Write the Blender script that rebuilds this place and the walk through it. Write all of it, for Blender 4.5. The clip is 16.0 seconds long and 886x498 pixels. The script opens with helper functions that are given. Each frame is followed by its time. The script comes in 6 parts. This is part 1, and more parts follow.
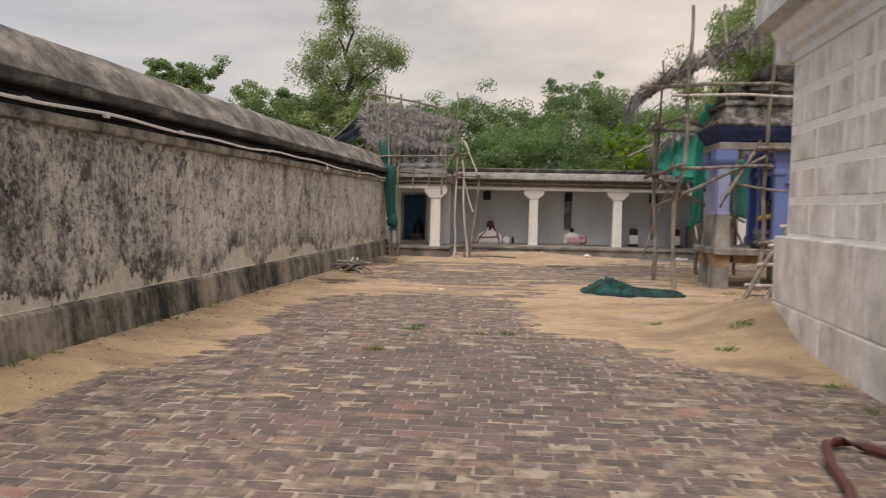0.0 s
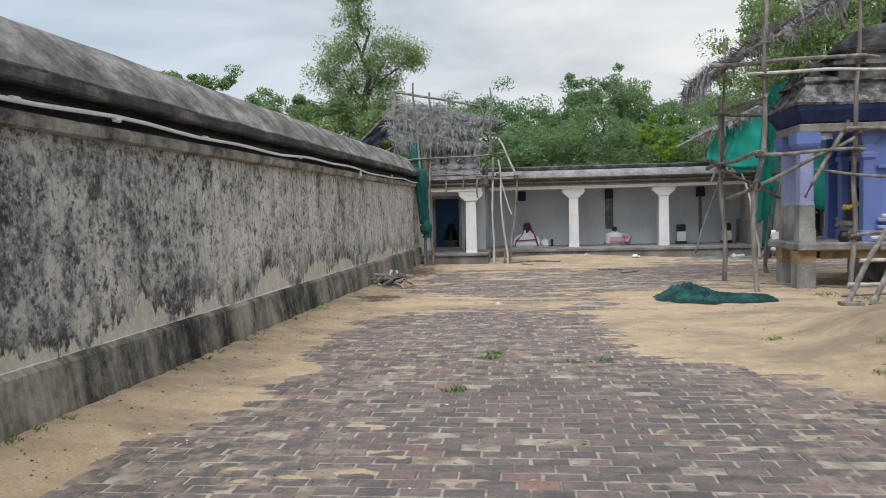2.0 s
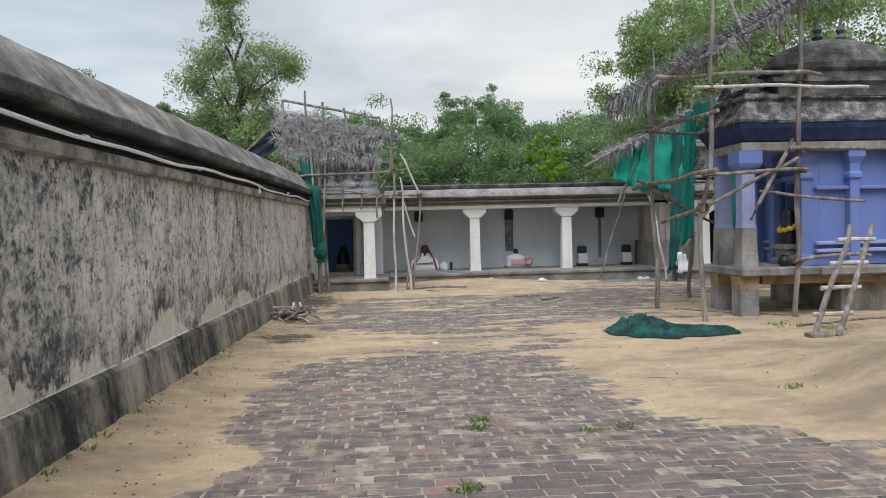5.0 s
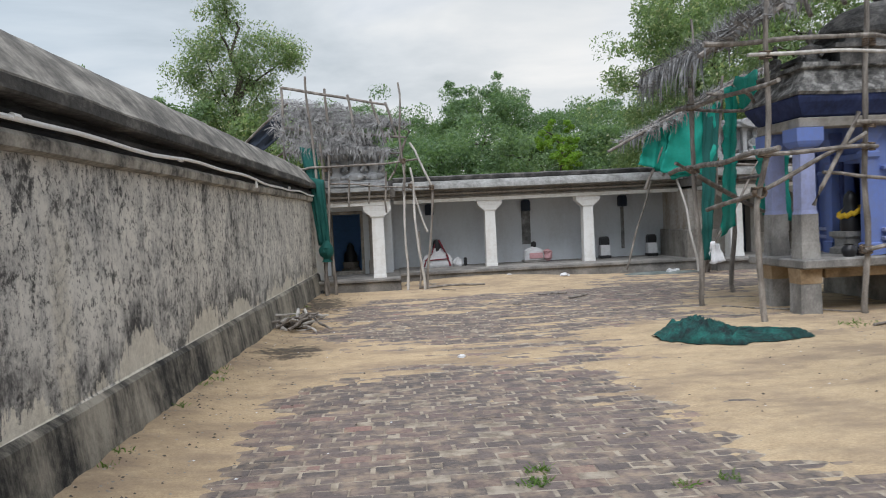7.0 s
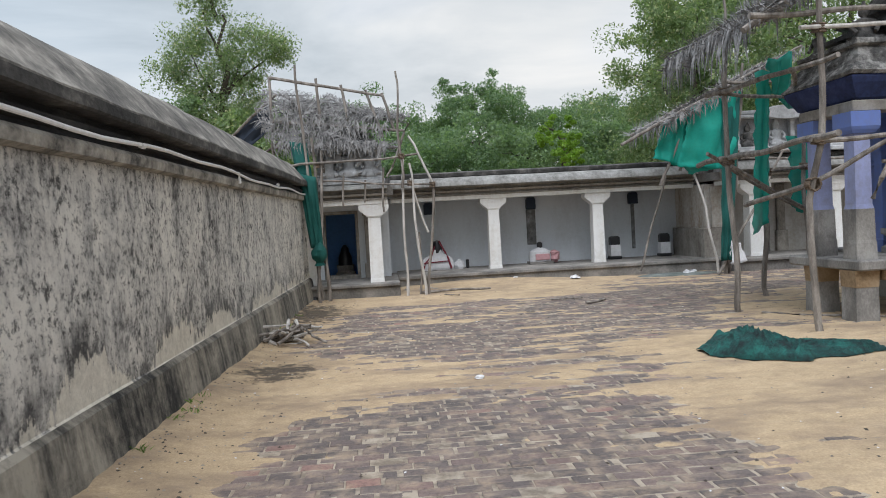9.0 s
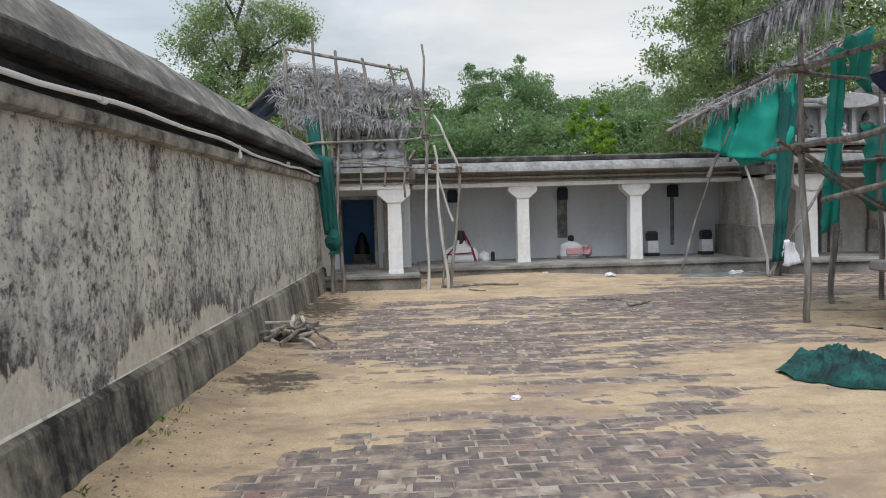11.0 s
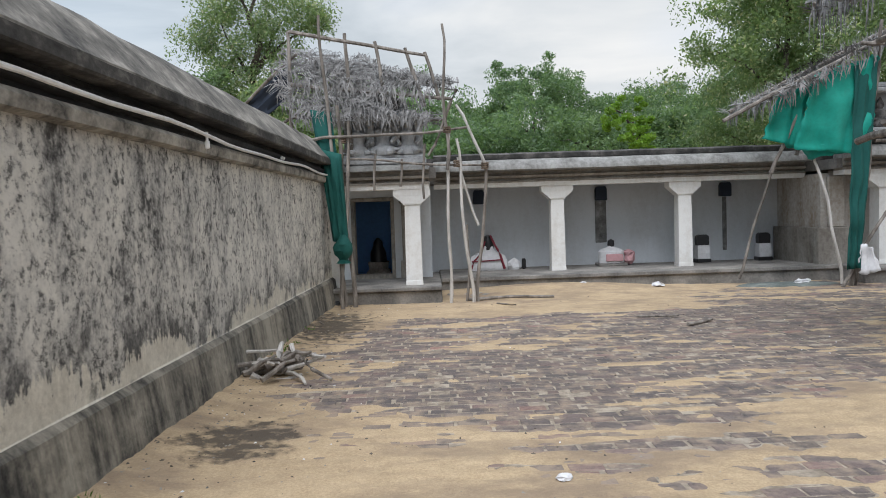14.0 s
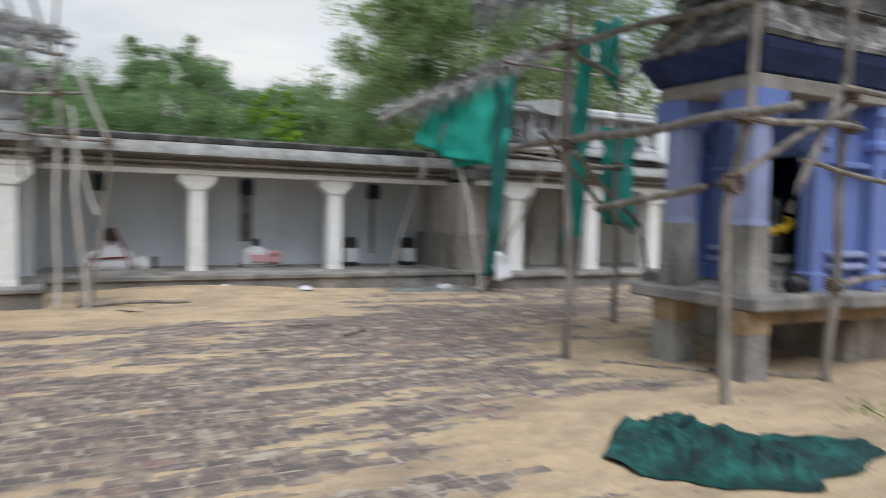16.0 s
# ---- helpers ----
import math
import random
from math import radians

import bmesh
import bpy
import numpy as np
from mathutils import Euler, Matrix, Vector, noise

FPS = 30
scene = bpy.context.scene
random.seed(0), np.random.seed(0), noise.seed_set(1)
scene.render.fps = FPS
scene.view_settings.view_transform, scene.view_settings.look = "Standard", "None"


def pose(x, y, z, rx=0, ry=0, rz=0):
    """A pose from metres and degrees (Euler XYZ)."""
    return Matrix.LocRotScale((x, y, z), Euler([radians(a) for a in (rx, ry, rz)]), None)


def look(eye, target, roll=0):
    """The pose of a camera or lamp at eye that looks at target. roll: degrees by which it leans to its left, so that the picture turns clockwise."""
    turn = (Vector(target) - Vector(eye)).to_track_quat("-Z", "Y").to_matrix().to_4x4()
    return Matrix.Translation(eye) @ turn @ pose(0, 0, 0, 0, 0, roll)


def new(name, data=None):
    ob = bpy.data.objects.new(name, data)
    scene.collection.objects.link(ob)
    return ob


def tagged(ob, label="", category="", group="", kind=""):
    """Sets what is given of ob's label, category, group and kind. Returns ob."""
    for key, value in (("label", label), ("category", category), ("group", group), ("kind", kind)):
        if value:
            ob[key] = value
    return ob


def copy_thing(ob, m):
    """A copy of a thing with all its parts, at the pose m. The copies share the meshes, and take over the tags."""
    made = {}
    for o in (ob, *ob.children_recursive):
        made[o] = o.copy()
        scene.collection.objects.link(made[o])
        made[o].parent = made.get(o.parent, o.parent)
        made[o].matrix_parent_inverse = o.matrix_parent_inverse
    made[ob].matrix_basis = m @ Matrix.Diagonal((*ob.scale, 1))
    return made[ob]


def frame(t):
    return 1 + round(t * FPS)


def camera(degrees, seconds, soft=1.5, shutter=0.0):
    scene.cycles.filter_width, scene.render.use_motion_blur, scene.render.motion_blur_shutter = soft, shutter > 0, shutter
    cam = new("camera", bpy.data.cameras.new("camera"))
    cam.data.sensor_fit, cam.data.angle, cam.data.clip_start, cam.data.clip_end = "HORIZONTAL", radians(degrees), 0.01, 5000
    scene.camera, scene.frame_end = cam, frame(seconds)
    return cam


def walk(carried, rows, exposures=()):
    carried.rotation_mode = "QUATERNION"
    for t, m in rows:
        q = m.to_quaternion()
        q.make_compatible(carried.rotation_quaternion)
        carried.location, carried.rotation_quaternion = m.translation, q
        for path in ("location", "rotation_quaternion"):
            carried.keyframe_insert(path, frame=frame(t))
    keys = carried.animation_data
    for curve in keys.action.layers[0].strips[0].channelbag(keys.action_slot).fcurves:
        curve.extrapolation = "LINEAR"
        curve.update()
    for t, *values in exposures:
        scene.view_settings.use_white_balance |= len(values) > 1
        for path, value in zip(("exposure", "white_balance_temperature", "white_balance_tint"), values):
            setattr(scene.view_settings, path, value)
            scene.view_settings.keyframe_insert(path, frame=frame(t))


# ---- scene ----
cam = camera(60.9, 16.0, soft=0.95, shutter=0.5)
PATH = [
    (0, (0.043, 0.045, 1.412), (-0.127, 2.034, 1.3), 1.2),
    (0.5, (-0.119, 0.403, 1.423), (-0.375, 2.382, 1.276), -1.3),
    (1, (-0.307, 0.714, 1.426), (-0.603, 2.686, 1.274), -1.6),
    (1.5, (-0.495, 1.017, 1.441), (-0.702, 3.002, 1.32), -1.6),
    (2, (-0.672, 1.364, 1.442), (-0.882, 3.35, 1.339), -1.4),
    (2.5, (-0.88, 1.631, 1.438), (-1.097, 3.616, 1.329), -0.3),
    (3, (-1.084, 1.893, 1.474), (-1.223, 3.885, 1.368), -1.0),
    (3.5, (-1.243, 2.185, 1.466), (-1.328, 4.181, 1.361), -1.6),
    (4, (-1.41, 2.453, 1.492), (-1.449, 4.45, 1.391), -1.7),
    (4.5, (-1.616, 2.755, 1.521), (-1.521, 4.751, 1.443), -1.2),
    (4.7, (-1.651, 2.856, 1.522), (-1.503, 4.849, 1.461), -1.1),
    (6.8, (-1.76, 4.202, 1.56), (-1.602, 6.195, 1.486), -2.2),
    (7, (-1.797, 4.335, 1.557), (-1.654, 6.329, 1.476), -2.7),
    (7.5, (-1.843, 4.58, 1.553), (-1.715, 6.574, 1.464), -3.5),
    (8, (-1.921, 4.906, 1.563), (-1.774, 6.899, 1.483), -3.8),
    (10.3, (-1.872, 6.384, 1.496), (-1.729, 8.377, 1.417), -1.5),
    (10.5, (-1.865, 6.513, 1.497), (-1.742, 8.507, 1.399), -1.4),
    (11, (-1.914, 6.824, 1.507), (-1.803, 8.818, 1.402), -1.5),
    (11.5, (-1.922, 7.146, 1.487), (-1.801, 9.139, 1.383), -1.8),
    (12, (-1.871, 7.436, 1.498), (-1.822, 9.433, 1.401), -1.6),
    (12.5, (-1.86, 7.699, 1.482), (-1.822, 9.697, 1.393), -1.7),
    (13, (-1.869, 7.998, 1.497), (-1.775, 9.994, 1.406), -1.8),
    (13.5, (-1.811, 8.252, 1.49), (-1.76, 10.249, 1.403), -2.6),
    (14, (-1.757, 8.526, 1.496), (-1.72, 10.524, 1.401), -1.9),
    (14.5, (-1.807, 8.842, 1.493), (-1.716, 10.837, 1.381), -1.0),
    (15, (-1.795, 9.132, 1.478), (-1.634, 11.122, 1.355), -1.5),
    (15.5, (-1.703, 9.446, 1.474), (-1.304, 11.401, 1.345), -0.5),
    (15.8, (-1.59, 9.645, 1.428), (-0.886, 11.514, 1.318), 1.1),
    (15.9, (-1.582, 9.711, 1.429), (-0.758, 11.531, 1.34), 2.4),
    (16, (-1.579, 9.768, 1.438), (-0.64, 11.531, 1.338), 1.4),
]
EXPOSURES = [(0.0, 0.36, 7000, 20), (0.25, 0.45, 6450, 13), (0.5, 0.52, 6050, 9.5), (1.5, 0.58, 5900, 11.5), (16.0, 0.6, 5880, 11.5)]
walk(cam, [(t, look(eye, target, roll)) for t, eye, target, roll in PATH], EXPOSURES)

# ---- sky and sun: a bright overcast afternoon, the sun veiled high behind cloud ----
SUN_ELEV, SUN_AZ = 60.0, 195.0
sun_data = bpy.data.lights.new("sun", "SUN")
sun_data.energy, sun_data.angle, sun_data.color = 2.15, radians(50), (1.0, 0.97, 0.93)
sun = new("sun", sun_data)
sun.matrix_world = look((20, 60, 50), (20 - math.sin(radians(SUN_AZ)), 60 - math.cos(radians(SUN_AZ)), 50 - math.tan(radians(SUN_ELEV))))

world = bpy.data.worlds.new("sky")
scene.world = world
world.use_nodes = True
wn = world.node_tree
wn.nodes.clear()


def node(nt, kind, **vals):
    n = nt.nodes.new(kind)
    for k, v in vals.items():
        setattr(n, k, v) if not k.startswith("in_") else None
    return n


def ramp(nt, fac, stops):
    n = nt.nodes.new("ShaderNodeValToRGB")
    while len(n.color_ramp.elements) < len(stops):
        n.color_ramp.elements.new(0.5)
    for e, (p, c) in zip(n.color_ramp.elements, stops):
        e.position = p
        e.color = (c, c, c, 1) if isinstance(c, (int, float)) else (*c, 1)
    nt.links.new(fac, n.inputs[0])
    return n.outputs[0]


def mixc(nt, fac, a, b, blend="MIX"):
    n = nt.nodes.new("ShaderNodeMix")
    n.data_type, n.blend_type = "RGBA", blend
    for sock, v in ((n.inputs[0], fac), (n.inputs[6], a), (n.inputs[7], b)):
        if isinstance(v, (int, float)):
            sock.default_value = v
        elif isinstance(v, tuple):
            sock.default_value = (*v, 1)
        else:
            nt.links.new(v, sock)
    return n.outputs[2]


def mathn(nt, op, a, b=0.0):
    n = nt.nodes.new("ShaderNodeMath")
    n.operation = op
    for sock, v in ((n.inputs[0], a), (n.inputs[1], b)):
        if isinstance(v, (int, float)):
            sock.default_value = v
        else:
            nt.links.new(v, sock)
    return n.outputs[0]


def mapped(nt, vec, scale, loc=(0, 0, 0)):
    n = nt.nodes.new("ShaderNodeMapping")
    n.inputs["Scale"].default_value = scale
    n.inputs["Location"].default_value = loc
    nt.links.new(vec, n.inputs["Vector"])
    return n.outputs[0]


def noise_n(nt, vec, scale, detail=5.0, rough=0.55, distort=0.0):
    n = nt.nodes.new("ShaderNodeTexNoise")
    n.inputs["Scale"].default_value = scale
    n.inputs["Detail"].default_value = detail
    n.inputs["Roughness"].default_value = rough
    n.inputs["Distortion"].default_value = distort
    nt.links.new(vec, n.inputs["Vector"])
    return n.outputs[0]


sky = wn.nodes.new("ShaderNodeTexSky")
sky.sky_type, sky.sun_disc = "NISHITA", False
sky.sun_elevation, sky.sun_rotation = radians(SUN_ELEV), radians(SUN_AZ)
sky.air_density, sky.dust_density = 1.0, 2.0
sky_co = wn.nodes.new("ShaderNodeTexCoord").outputs["Generated"]
cloud_a = noise_n(wn, mapped(wn, sky_co, (1.2, 1.2, 4.0), (0.4, 0.1, 0.0)), 2.2, 7.0, 0.55, 0.4)
cloud_b = noise_n(wn, mapped(wn, sky_co, (1.0, 1.0, 2.5), (3.4, 1.1, 0.6)), 1.1, 3.0, 0.5, 0.2)
cover = ramp(wn, cloud_b, [(0.36, 0.6), (0.52, 1.0)])
cloud_col = ramp(wn, cloud_a, [(0.3, (0.57, 0.6, 0.6)), (0.48, (0.735, 0.75, 0.735)), (0.66, (0.92, 0.9, 0.845))])
cloud_lit = mixc(wn, 1.0, cloud_col, (6.3, 6.3, 6.3), "MULTIPLY")
sky_sep = wn.nodes.new("ShaderNodeSeparateXYZ")
wn.links.new(sky_co, sky_sep.inputs[0])
veil = ramp(wn, mathn(wn, "ADD", mathn(wn, "MULTIPLY", sky_sep.outputs[0], 0.8), 0.5), [(0.02, (0.76, 0.85, 0.92)), (0.6, (1.05, 1.02, 0.97))])
cloud_lit = mixc(wn, 1.0, cloud_lit, veil, "MULTIPLY")
sky_mix = mixc(wn, cover, sky.outputs[0], cloud_lit)
bg = wn.nodes.new("ShaderNodeBackground")
bg.inputs["Strength"].default_value = 0.105
wn.links.new(sky_mix, bg.inputs["Color"])
wout = wn.nodes.new("ShaderNodeOutputWorld")
wn.links.new(bg.outputs[0], wout.inputs["Surface"])


# ---- materials ----
def material(name):
    m = bpy.data.materials.new(name)
    m.use_nodes = True
    nt = m.node_tree
    b = nt.nodes["Principled BSDF"]
    pos = nt.nodes.new("ShaderNodeNewGeometry").outputs["Position"]
    return m, nt, b, pos


def finish(nt, b, col, rough=0.85, height=None, strength=0.3, distance=0.01):
    if isinstance(col, tuple):
        b.inputs["Base Color"].default_value = (*col, 1)
    else:
        nt.links.new(col, b.inputs["Base Color"])
    if isinstance(rough, (int, float)):
        b.inputs["Roughness"].default_value = rough
    else:
        nt.links.new(rough, b.inputs["Roughness"])
    if height is not None:
        n = nt.nodes.new("ShaderNodeBump")
        n.inputs["Strength"].default_value, n.inputs["Distance"].default_value = strength, distance
        nt.links.new(height, n.inputs["Height"])
        nt.links.new(n.outputs[0], b.inputs["Normal"])


def rough_surface(name, dark, mid, light, scale=2.0, fine=30.0, stretch=(1, 1, 1), rough=0.9, bump=0.35, dist=0.01, vary=0.0):
    """Worn matt surface: broad stains and fine grain in three tones."""
    m, nt, b, pos = material(name)
    v = mapped(nt, pos, stretch)
    if vary:
        info = nt.nodes.new("ShaderNodeObjectInfo").outputs["Random"]
        add = nt.nodes.new("ShaderNodeVectorMath")
        add.operation = "ADD"
        comb = nt.nodes.new("ShaderNodeCombineXYZ")
        nt.links.new(mathn(nt, "MULTIPLY", info, 37.0), comb.inputs[0])
        nt.links.new(v, add.inputs[0])
        nt.links.new(comb.outputs[0], add.inputs[1])
        v = add.outputs[0]
    a = noise_n(nt, v, scale, 6, 0.6)
    f = noise_n(nt, v, fine, 4, 0.6)
    c = ramp(nt, mathn(nt, "ADD", mathn(nt, "MULTIPLY", a, 0.75), mathn(nt, "MULTIPLY", f, 0.25)), [(0.36, dark), (0.5, mid), (0.64, light)])
    finish(nt, b, c, rough, f, bump, dist)
    return m


def plaster_weathered():
    """Old lime plaster: grey clouds of algae, pale bloom and black pitting, bare cream in ragged patches above the plinth."""
    m, nt, b, pos = material("weathered_plaster")
    cloud = noise_n(nt, mapped(nt, pos, (1, 0.95, 0.7), (4, 2, 1)), 1.1, 7, 0.62, 0.35)
    blot = noise_n(nt, mapped(nt, pos, (1, 1.1, 0.85), (1, 5, 2)), 4.2, 10, 0.72, 0.25)
    pits = noise_n(nt, mapped(nt, pos, (1, 1.1, 0.9), (9, 3, 7)), 2.6, 12, 0.74, 0.35)
    streak = noise_n(nt, mapped(nt, pos, (0.3, 3.0, 0.28)), 1.7, 9, 0.68, 0.15)
    fine = noise_n(nt, pos, 26.0, 8, 0.78)
    pock = noise_n(nt, mapped(nt, pos, (1, 1.1, 0.95), (2, 8, 5)), 13.0, 8, 0.75, 0.25)
    sep = nt.nodes.new("ShaderNodeSeparateXYZ")
    nt.links.new(pos, sep.inputs[0])
    zz, yy = sep.outputs["Z"], sep.outputs["Y"]

    def weigh(*terms):
        total = 0.0
        for tex, w in terms:
            total = mathn(nt, "ADD", mathn(nt, "MULTIPLY", tex, w), total)
        return total

    g = weigh((cloud, 0.29), (streak, 0.15), (blot, 0.28), (pock, 0.16), (fine, 0.12))
    # paler with y along the wall, up to y = 17
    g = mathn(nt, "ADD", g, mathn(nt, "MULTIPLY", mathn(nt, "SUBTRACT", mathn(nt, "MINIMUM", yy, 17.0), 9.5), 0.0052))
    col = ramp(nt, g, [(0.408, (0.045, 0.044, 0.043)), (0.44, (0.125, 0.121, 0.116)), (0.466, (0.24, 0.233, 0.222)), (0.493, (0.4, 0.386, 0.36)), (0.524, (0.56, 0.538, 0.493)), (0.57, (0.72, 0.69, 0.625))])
    k = weigh((pits, 0.5), (pock, 0.3), (fine, 0.2))
    col = mixc(nt, ramp(nt, k, [(0.42, 0.8), (0.468, 0.0)]), col, (0.035, 0.035, 0.035))
    grit = weigh((pock, 0.55), (fine, 0.45))
    col = mixc(nt, ramp(nt, grit, [(0.43, 0.7), (0.48, 0.0)]), col, (0.05, 0.049, 0.048))
    col = mixc(nt, ramp(nt, grit, [(0.525, 0.0), (0.59, 0.55)]), col, (0.66, 0.635, 0.585))
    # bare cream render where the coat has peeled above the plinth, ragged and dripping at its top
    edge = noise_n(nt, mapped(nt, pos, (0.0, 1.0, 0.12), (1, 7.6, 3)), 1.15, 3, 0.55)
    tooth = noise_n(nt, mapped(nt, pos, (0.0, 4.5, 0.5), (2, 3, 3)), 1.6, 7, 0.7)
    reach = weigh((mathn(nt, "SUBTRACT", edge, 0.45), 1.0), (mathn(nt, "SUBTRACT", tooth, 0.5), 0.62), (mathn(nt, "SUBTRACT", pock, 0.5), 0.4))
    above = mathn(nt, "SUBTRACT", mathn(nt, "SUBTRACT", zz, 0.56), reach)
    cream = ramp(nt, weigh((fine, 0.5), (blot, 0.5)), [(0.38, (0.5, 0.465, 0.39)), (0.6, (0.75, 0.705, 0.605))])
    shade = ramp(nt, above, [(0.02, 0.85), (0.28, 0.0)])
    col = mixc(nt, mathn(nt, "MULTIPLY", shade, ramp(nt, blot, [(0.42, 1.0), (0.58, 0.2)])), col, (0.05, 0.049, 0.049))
    peel = mathn(nt, "MULTIPLY", ramp(nt, mathn(nt, "ADD", above, 0.5), [(0.47, 1.0), (0.505, 0.0)]), ramp(nt, pits, [(0.36, 0.25), (0.44, 1.0)]))
    col = mixc(nt, mathn(nt, "MULTIPLY", peel, 0.95), col, cream)
    # one washed patch under a leaking joint
    wob = mathn(nt, "MULTIPLY", mathn(nt, "SUBTRACT", pits, 0.5), 0.35)
    off = mathn(nt, "ABSOLUTE", mathn(nt, "SUBTRACT", mathn(nt, "ADD", yy, wob), 9.2))
    wash = ramp(nt, mathn(nt, "SUBTRACT", 0.5, mathn(nt, "MULTIPLY", off, 2.3)), [(0.12, 0.0), (0.32, 0.9)])
    wash = mathn(nt, "MULTIPLY", wash, ramp(nt, mathn(nt, "MULTIPLY", zz, 0.4), [(0.2, 1.0), (0.55, 0.8), (0.72, 0.1)]))
    col = mixc(nt, mathn(nt, "MULTIPLY", wash, ramp(nt, pock, [(0.4, 0.3), (0.55, 1.0)])), col, cream)
    # damp-stained foot with black runs
    foot = mathn(nt, "LESS_THAN", zz, 0.468)
    drip = noise_n(nt, mapped(nt, pos, (0.2, 0.8, 0.1), (5, 0.4, 1)), 1.5, 8, 0.66)
    thin = noise_n(nt, mapped(nt, pos, (0.2, 5.0, 0.3), (2, 6, 1)), 2.2, 8, 0.7)
    runs = weigh((drip, 0.4), (thin, 0.2), (pits, 0.25), (pock, 0.15))
    foot_col = ramp(nt, runs, [(0.43, (0.016, 0.016, 0.016)), (0.462, (0.07, 0.066, 0.057)), (0.5, (0.17, 0.157, 0.131)), (0.57, (0.36, 0.33, 0.272))])
    col = mixc(nt, foot, col, foot_col)
    finish(nt, b, col, 0.92, mathn(nt, "ADD", fine, pock), 0.55, 0.014)
    return m


def sand_mat():
    m, nt, b, pos = material("sand")
    a = noise_n(nt, pos, 0.9, 5, 0.6)
    f = noise_n(nt, pos, 60, 4, 0.7)
    mid = noise_n(nt, pos, 7, 5, 0.6)
    c = ramp(nt, mathn(nt, "ADD", mathn(nt, "MULTIPLY", a, 0.5), mathn(nt, "MULTIPLY", mid, 0.5)), [(0.34, (0.34, 0.25, 0.155)), (0.5, (0.465, 0.347, 0.216)), (0.66, (0.56, 0.43, 0.275))])
    c = mixc(nt, 0.36, c, ramp(nt, f, [(0.3, (0.2, 0.14, 0.08)), (0.7, (0.7, 0.56, 0.36))]))
    c = mixc(nt, ramp(nt, noise_n(nt, mapped(nt, pos, (0.7, 1.2, 1), (3, 3, 0)), 1.1, 8, 0.68), [(0.47, 0.0), (0.62, 0.75)]), c, (0.24, 0.18, 0.128))
    sep = nt.nodes.new("ShaderNodeSeparateXYZ")
    nt.links.new(pos, sep.inputs[0])
    joint = mathn(nt, "LESS_THAN", sep.outputs[2], -0.0012)
    c = mixc(nt, mathn(nt, "MULTIPLY", joint, 0.8), c, ramp(nt, mid, [(0.4, (0.16, 0.14, 0.118)), (0.6, (0.4, 0.355, 0.295))]))
    # ash and litter: soot where wood was burnt
    for cx, cy, rx, ry in ((-3.05, 13.55, 0.42, 0.5), (-3.1, 18.7, 0.55, 1.5)):
        dx = mathn(nt, "DIVIDE", mathn(nt, "SUBTRACT", sep.outputs[0], cx), rx)
        dy = mathn(nt, "DIVIDE", mathn(nt, "SUBTRACT", sep.outputs[1], cy), ry)
        d = mathn(nt, "ADD", mathn(nt, "MULTIPLY", dx, dx), mathn(nt, "MULTIPLY", dy, dy))
        d = mathn(nt, "ADD", d, mathn(nt, "MULTIPLY", mathn(nt, "SUBTRACT", mid, 0.5), 4.5))
        c = mixc(nt, ramp(nt, d, [(0.2, 0.85), (1.0, 0.0)]), c, (0.05, 0.042, 0.034))
    finish(nt, b, c, 0.97, mathn(nt, "ADD", f, mid), 0.8, 0.016)
    return m


def brick_mat():
    m, nt, b, pos = material("paving_brick")
    rnd = nt.nodes.new("ShaderNodeObjectInfo").outputs["Random"]
    isl = nt.nodes.new("ShaderNodeNewGeometry").outputs["Random Per Island"]
    r = mathn(nt, "FRACT", mathn(nt, "ADD", rnd, isl))
    c = ramp(nt, r, [(0.0, (0.085, 0.073, 0.07)), (0.15, (0.115, 0.095, 0.09)), (0.5, (0.145, 0.115, 0.107)), (0.85, (0.175, 0.13, 0.118)), (0.96, (0.23, 0.145, 0.125)), (1.0, (0.29, 0.165, 0.135))])
    a = noise_n(nt, pos, 0.45, 5, 0.6)
    f = noise_n(nt, pos, 38, 5, 0.7)
    g = noise_n(nt, pos, 6, 5, 0.65)
    c = mixc(nt, ramp(nt, a, [(0.4, 0.0), (0.6, 0.75)]), c, (0.1, 0.086, 0.081))
    c = mixc(nt, ramp(nt, g, [(0.48, 0.0), (0.72, 0.6)]), c, (0.27, 0.215, 0.165))
    c = mixc(nt, ramp(nt, f, [(0.47, 0.0), (0.7, 0.6)]), c, (0.035, 0.03, 0.028))
    att = nt.nodes.new("ShaderNodeAttribute")
    att.attribute_name = "dust"
    dusty = mathn(nt, "ADD", att.outputs["Fac"], mathn(nt, "MULTIPLY", mathn(nt, "SUBTRACT", g, 0.5), 2.4))
    c = mixc(nt, ramp(nt, dusty, [(0.5, 0.0), (1.3, 0.5)]), c, (0.4, 0.31, 0.22))
    scuff = noise_n(nt, mapped(nt, pos, (1, 2.4, 1), (6, 2, 0)), 2.6, 9, 0.74)
    c = mixc(nt, ramp(nt, scuff, [(0.5, 0.0), (0.68, 0.34)]), c, (0.34, 0.28, 0.235))
    finish(nt, b, c, ramp(nt, g, [(0.3, 0.7), (0.7, 0.95)]), f, 0.55, 0.008)
    return m


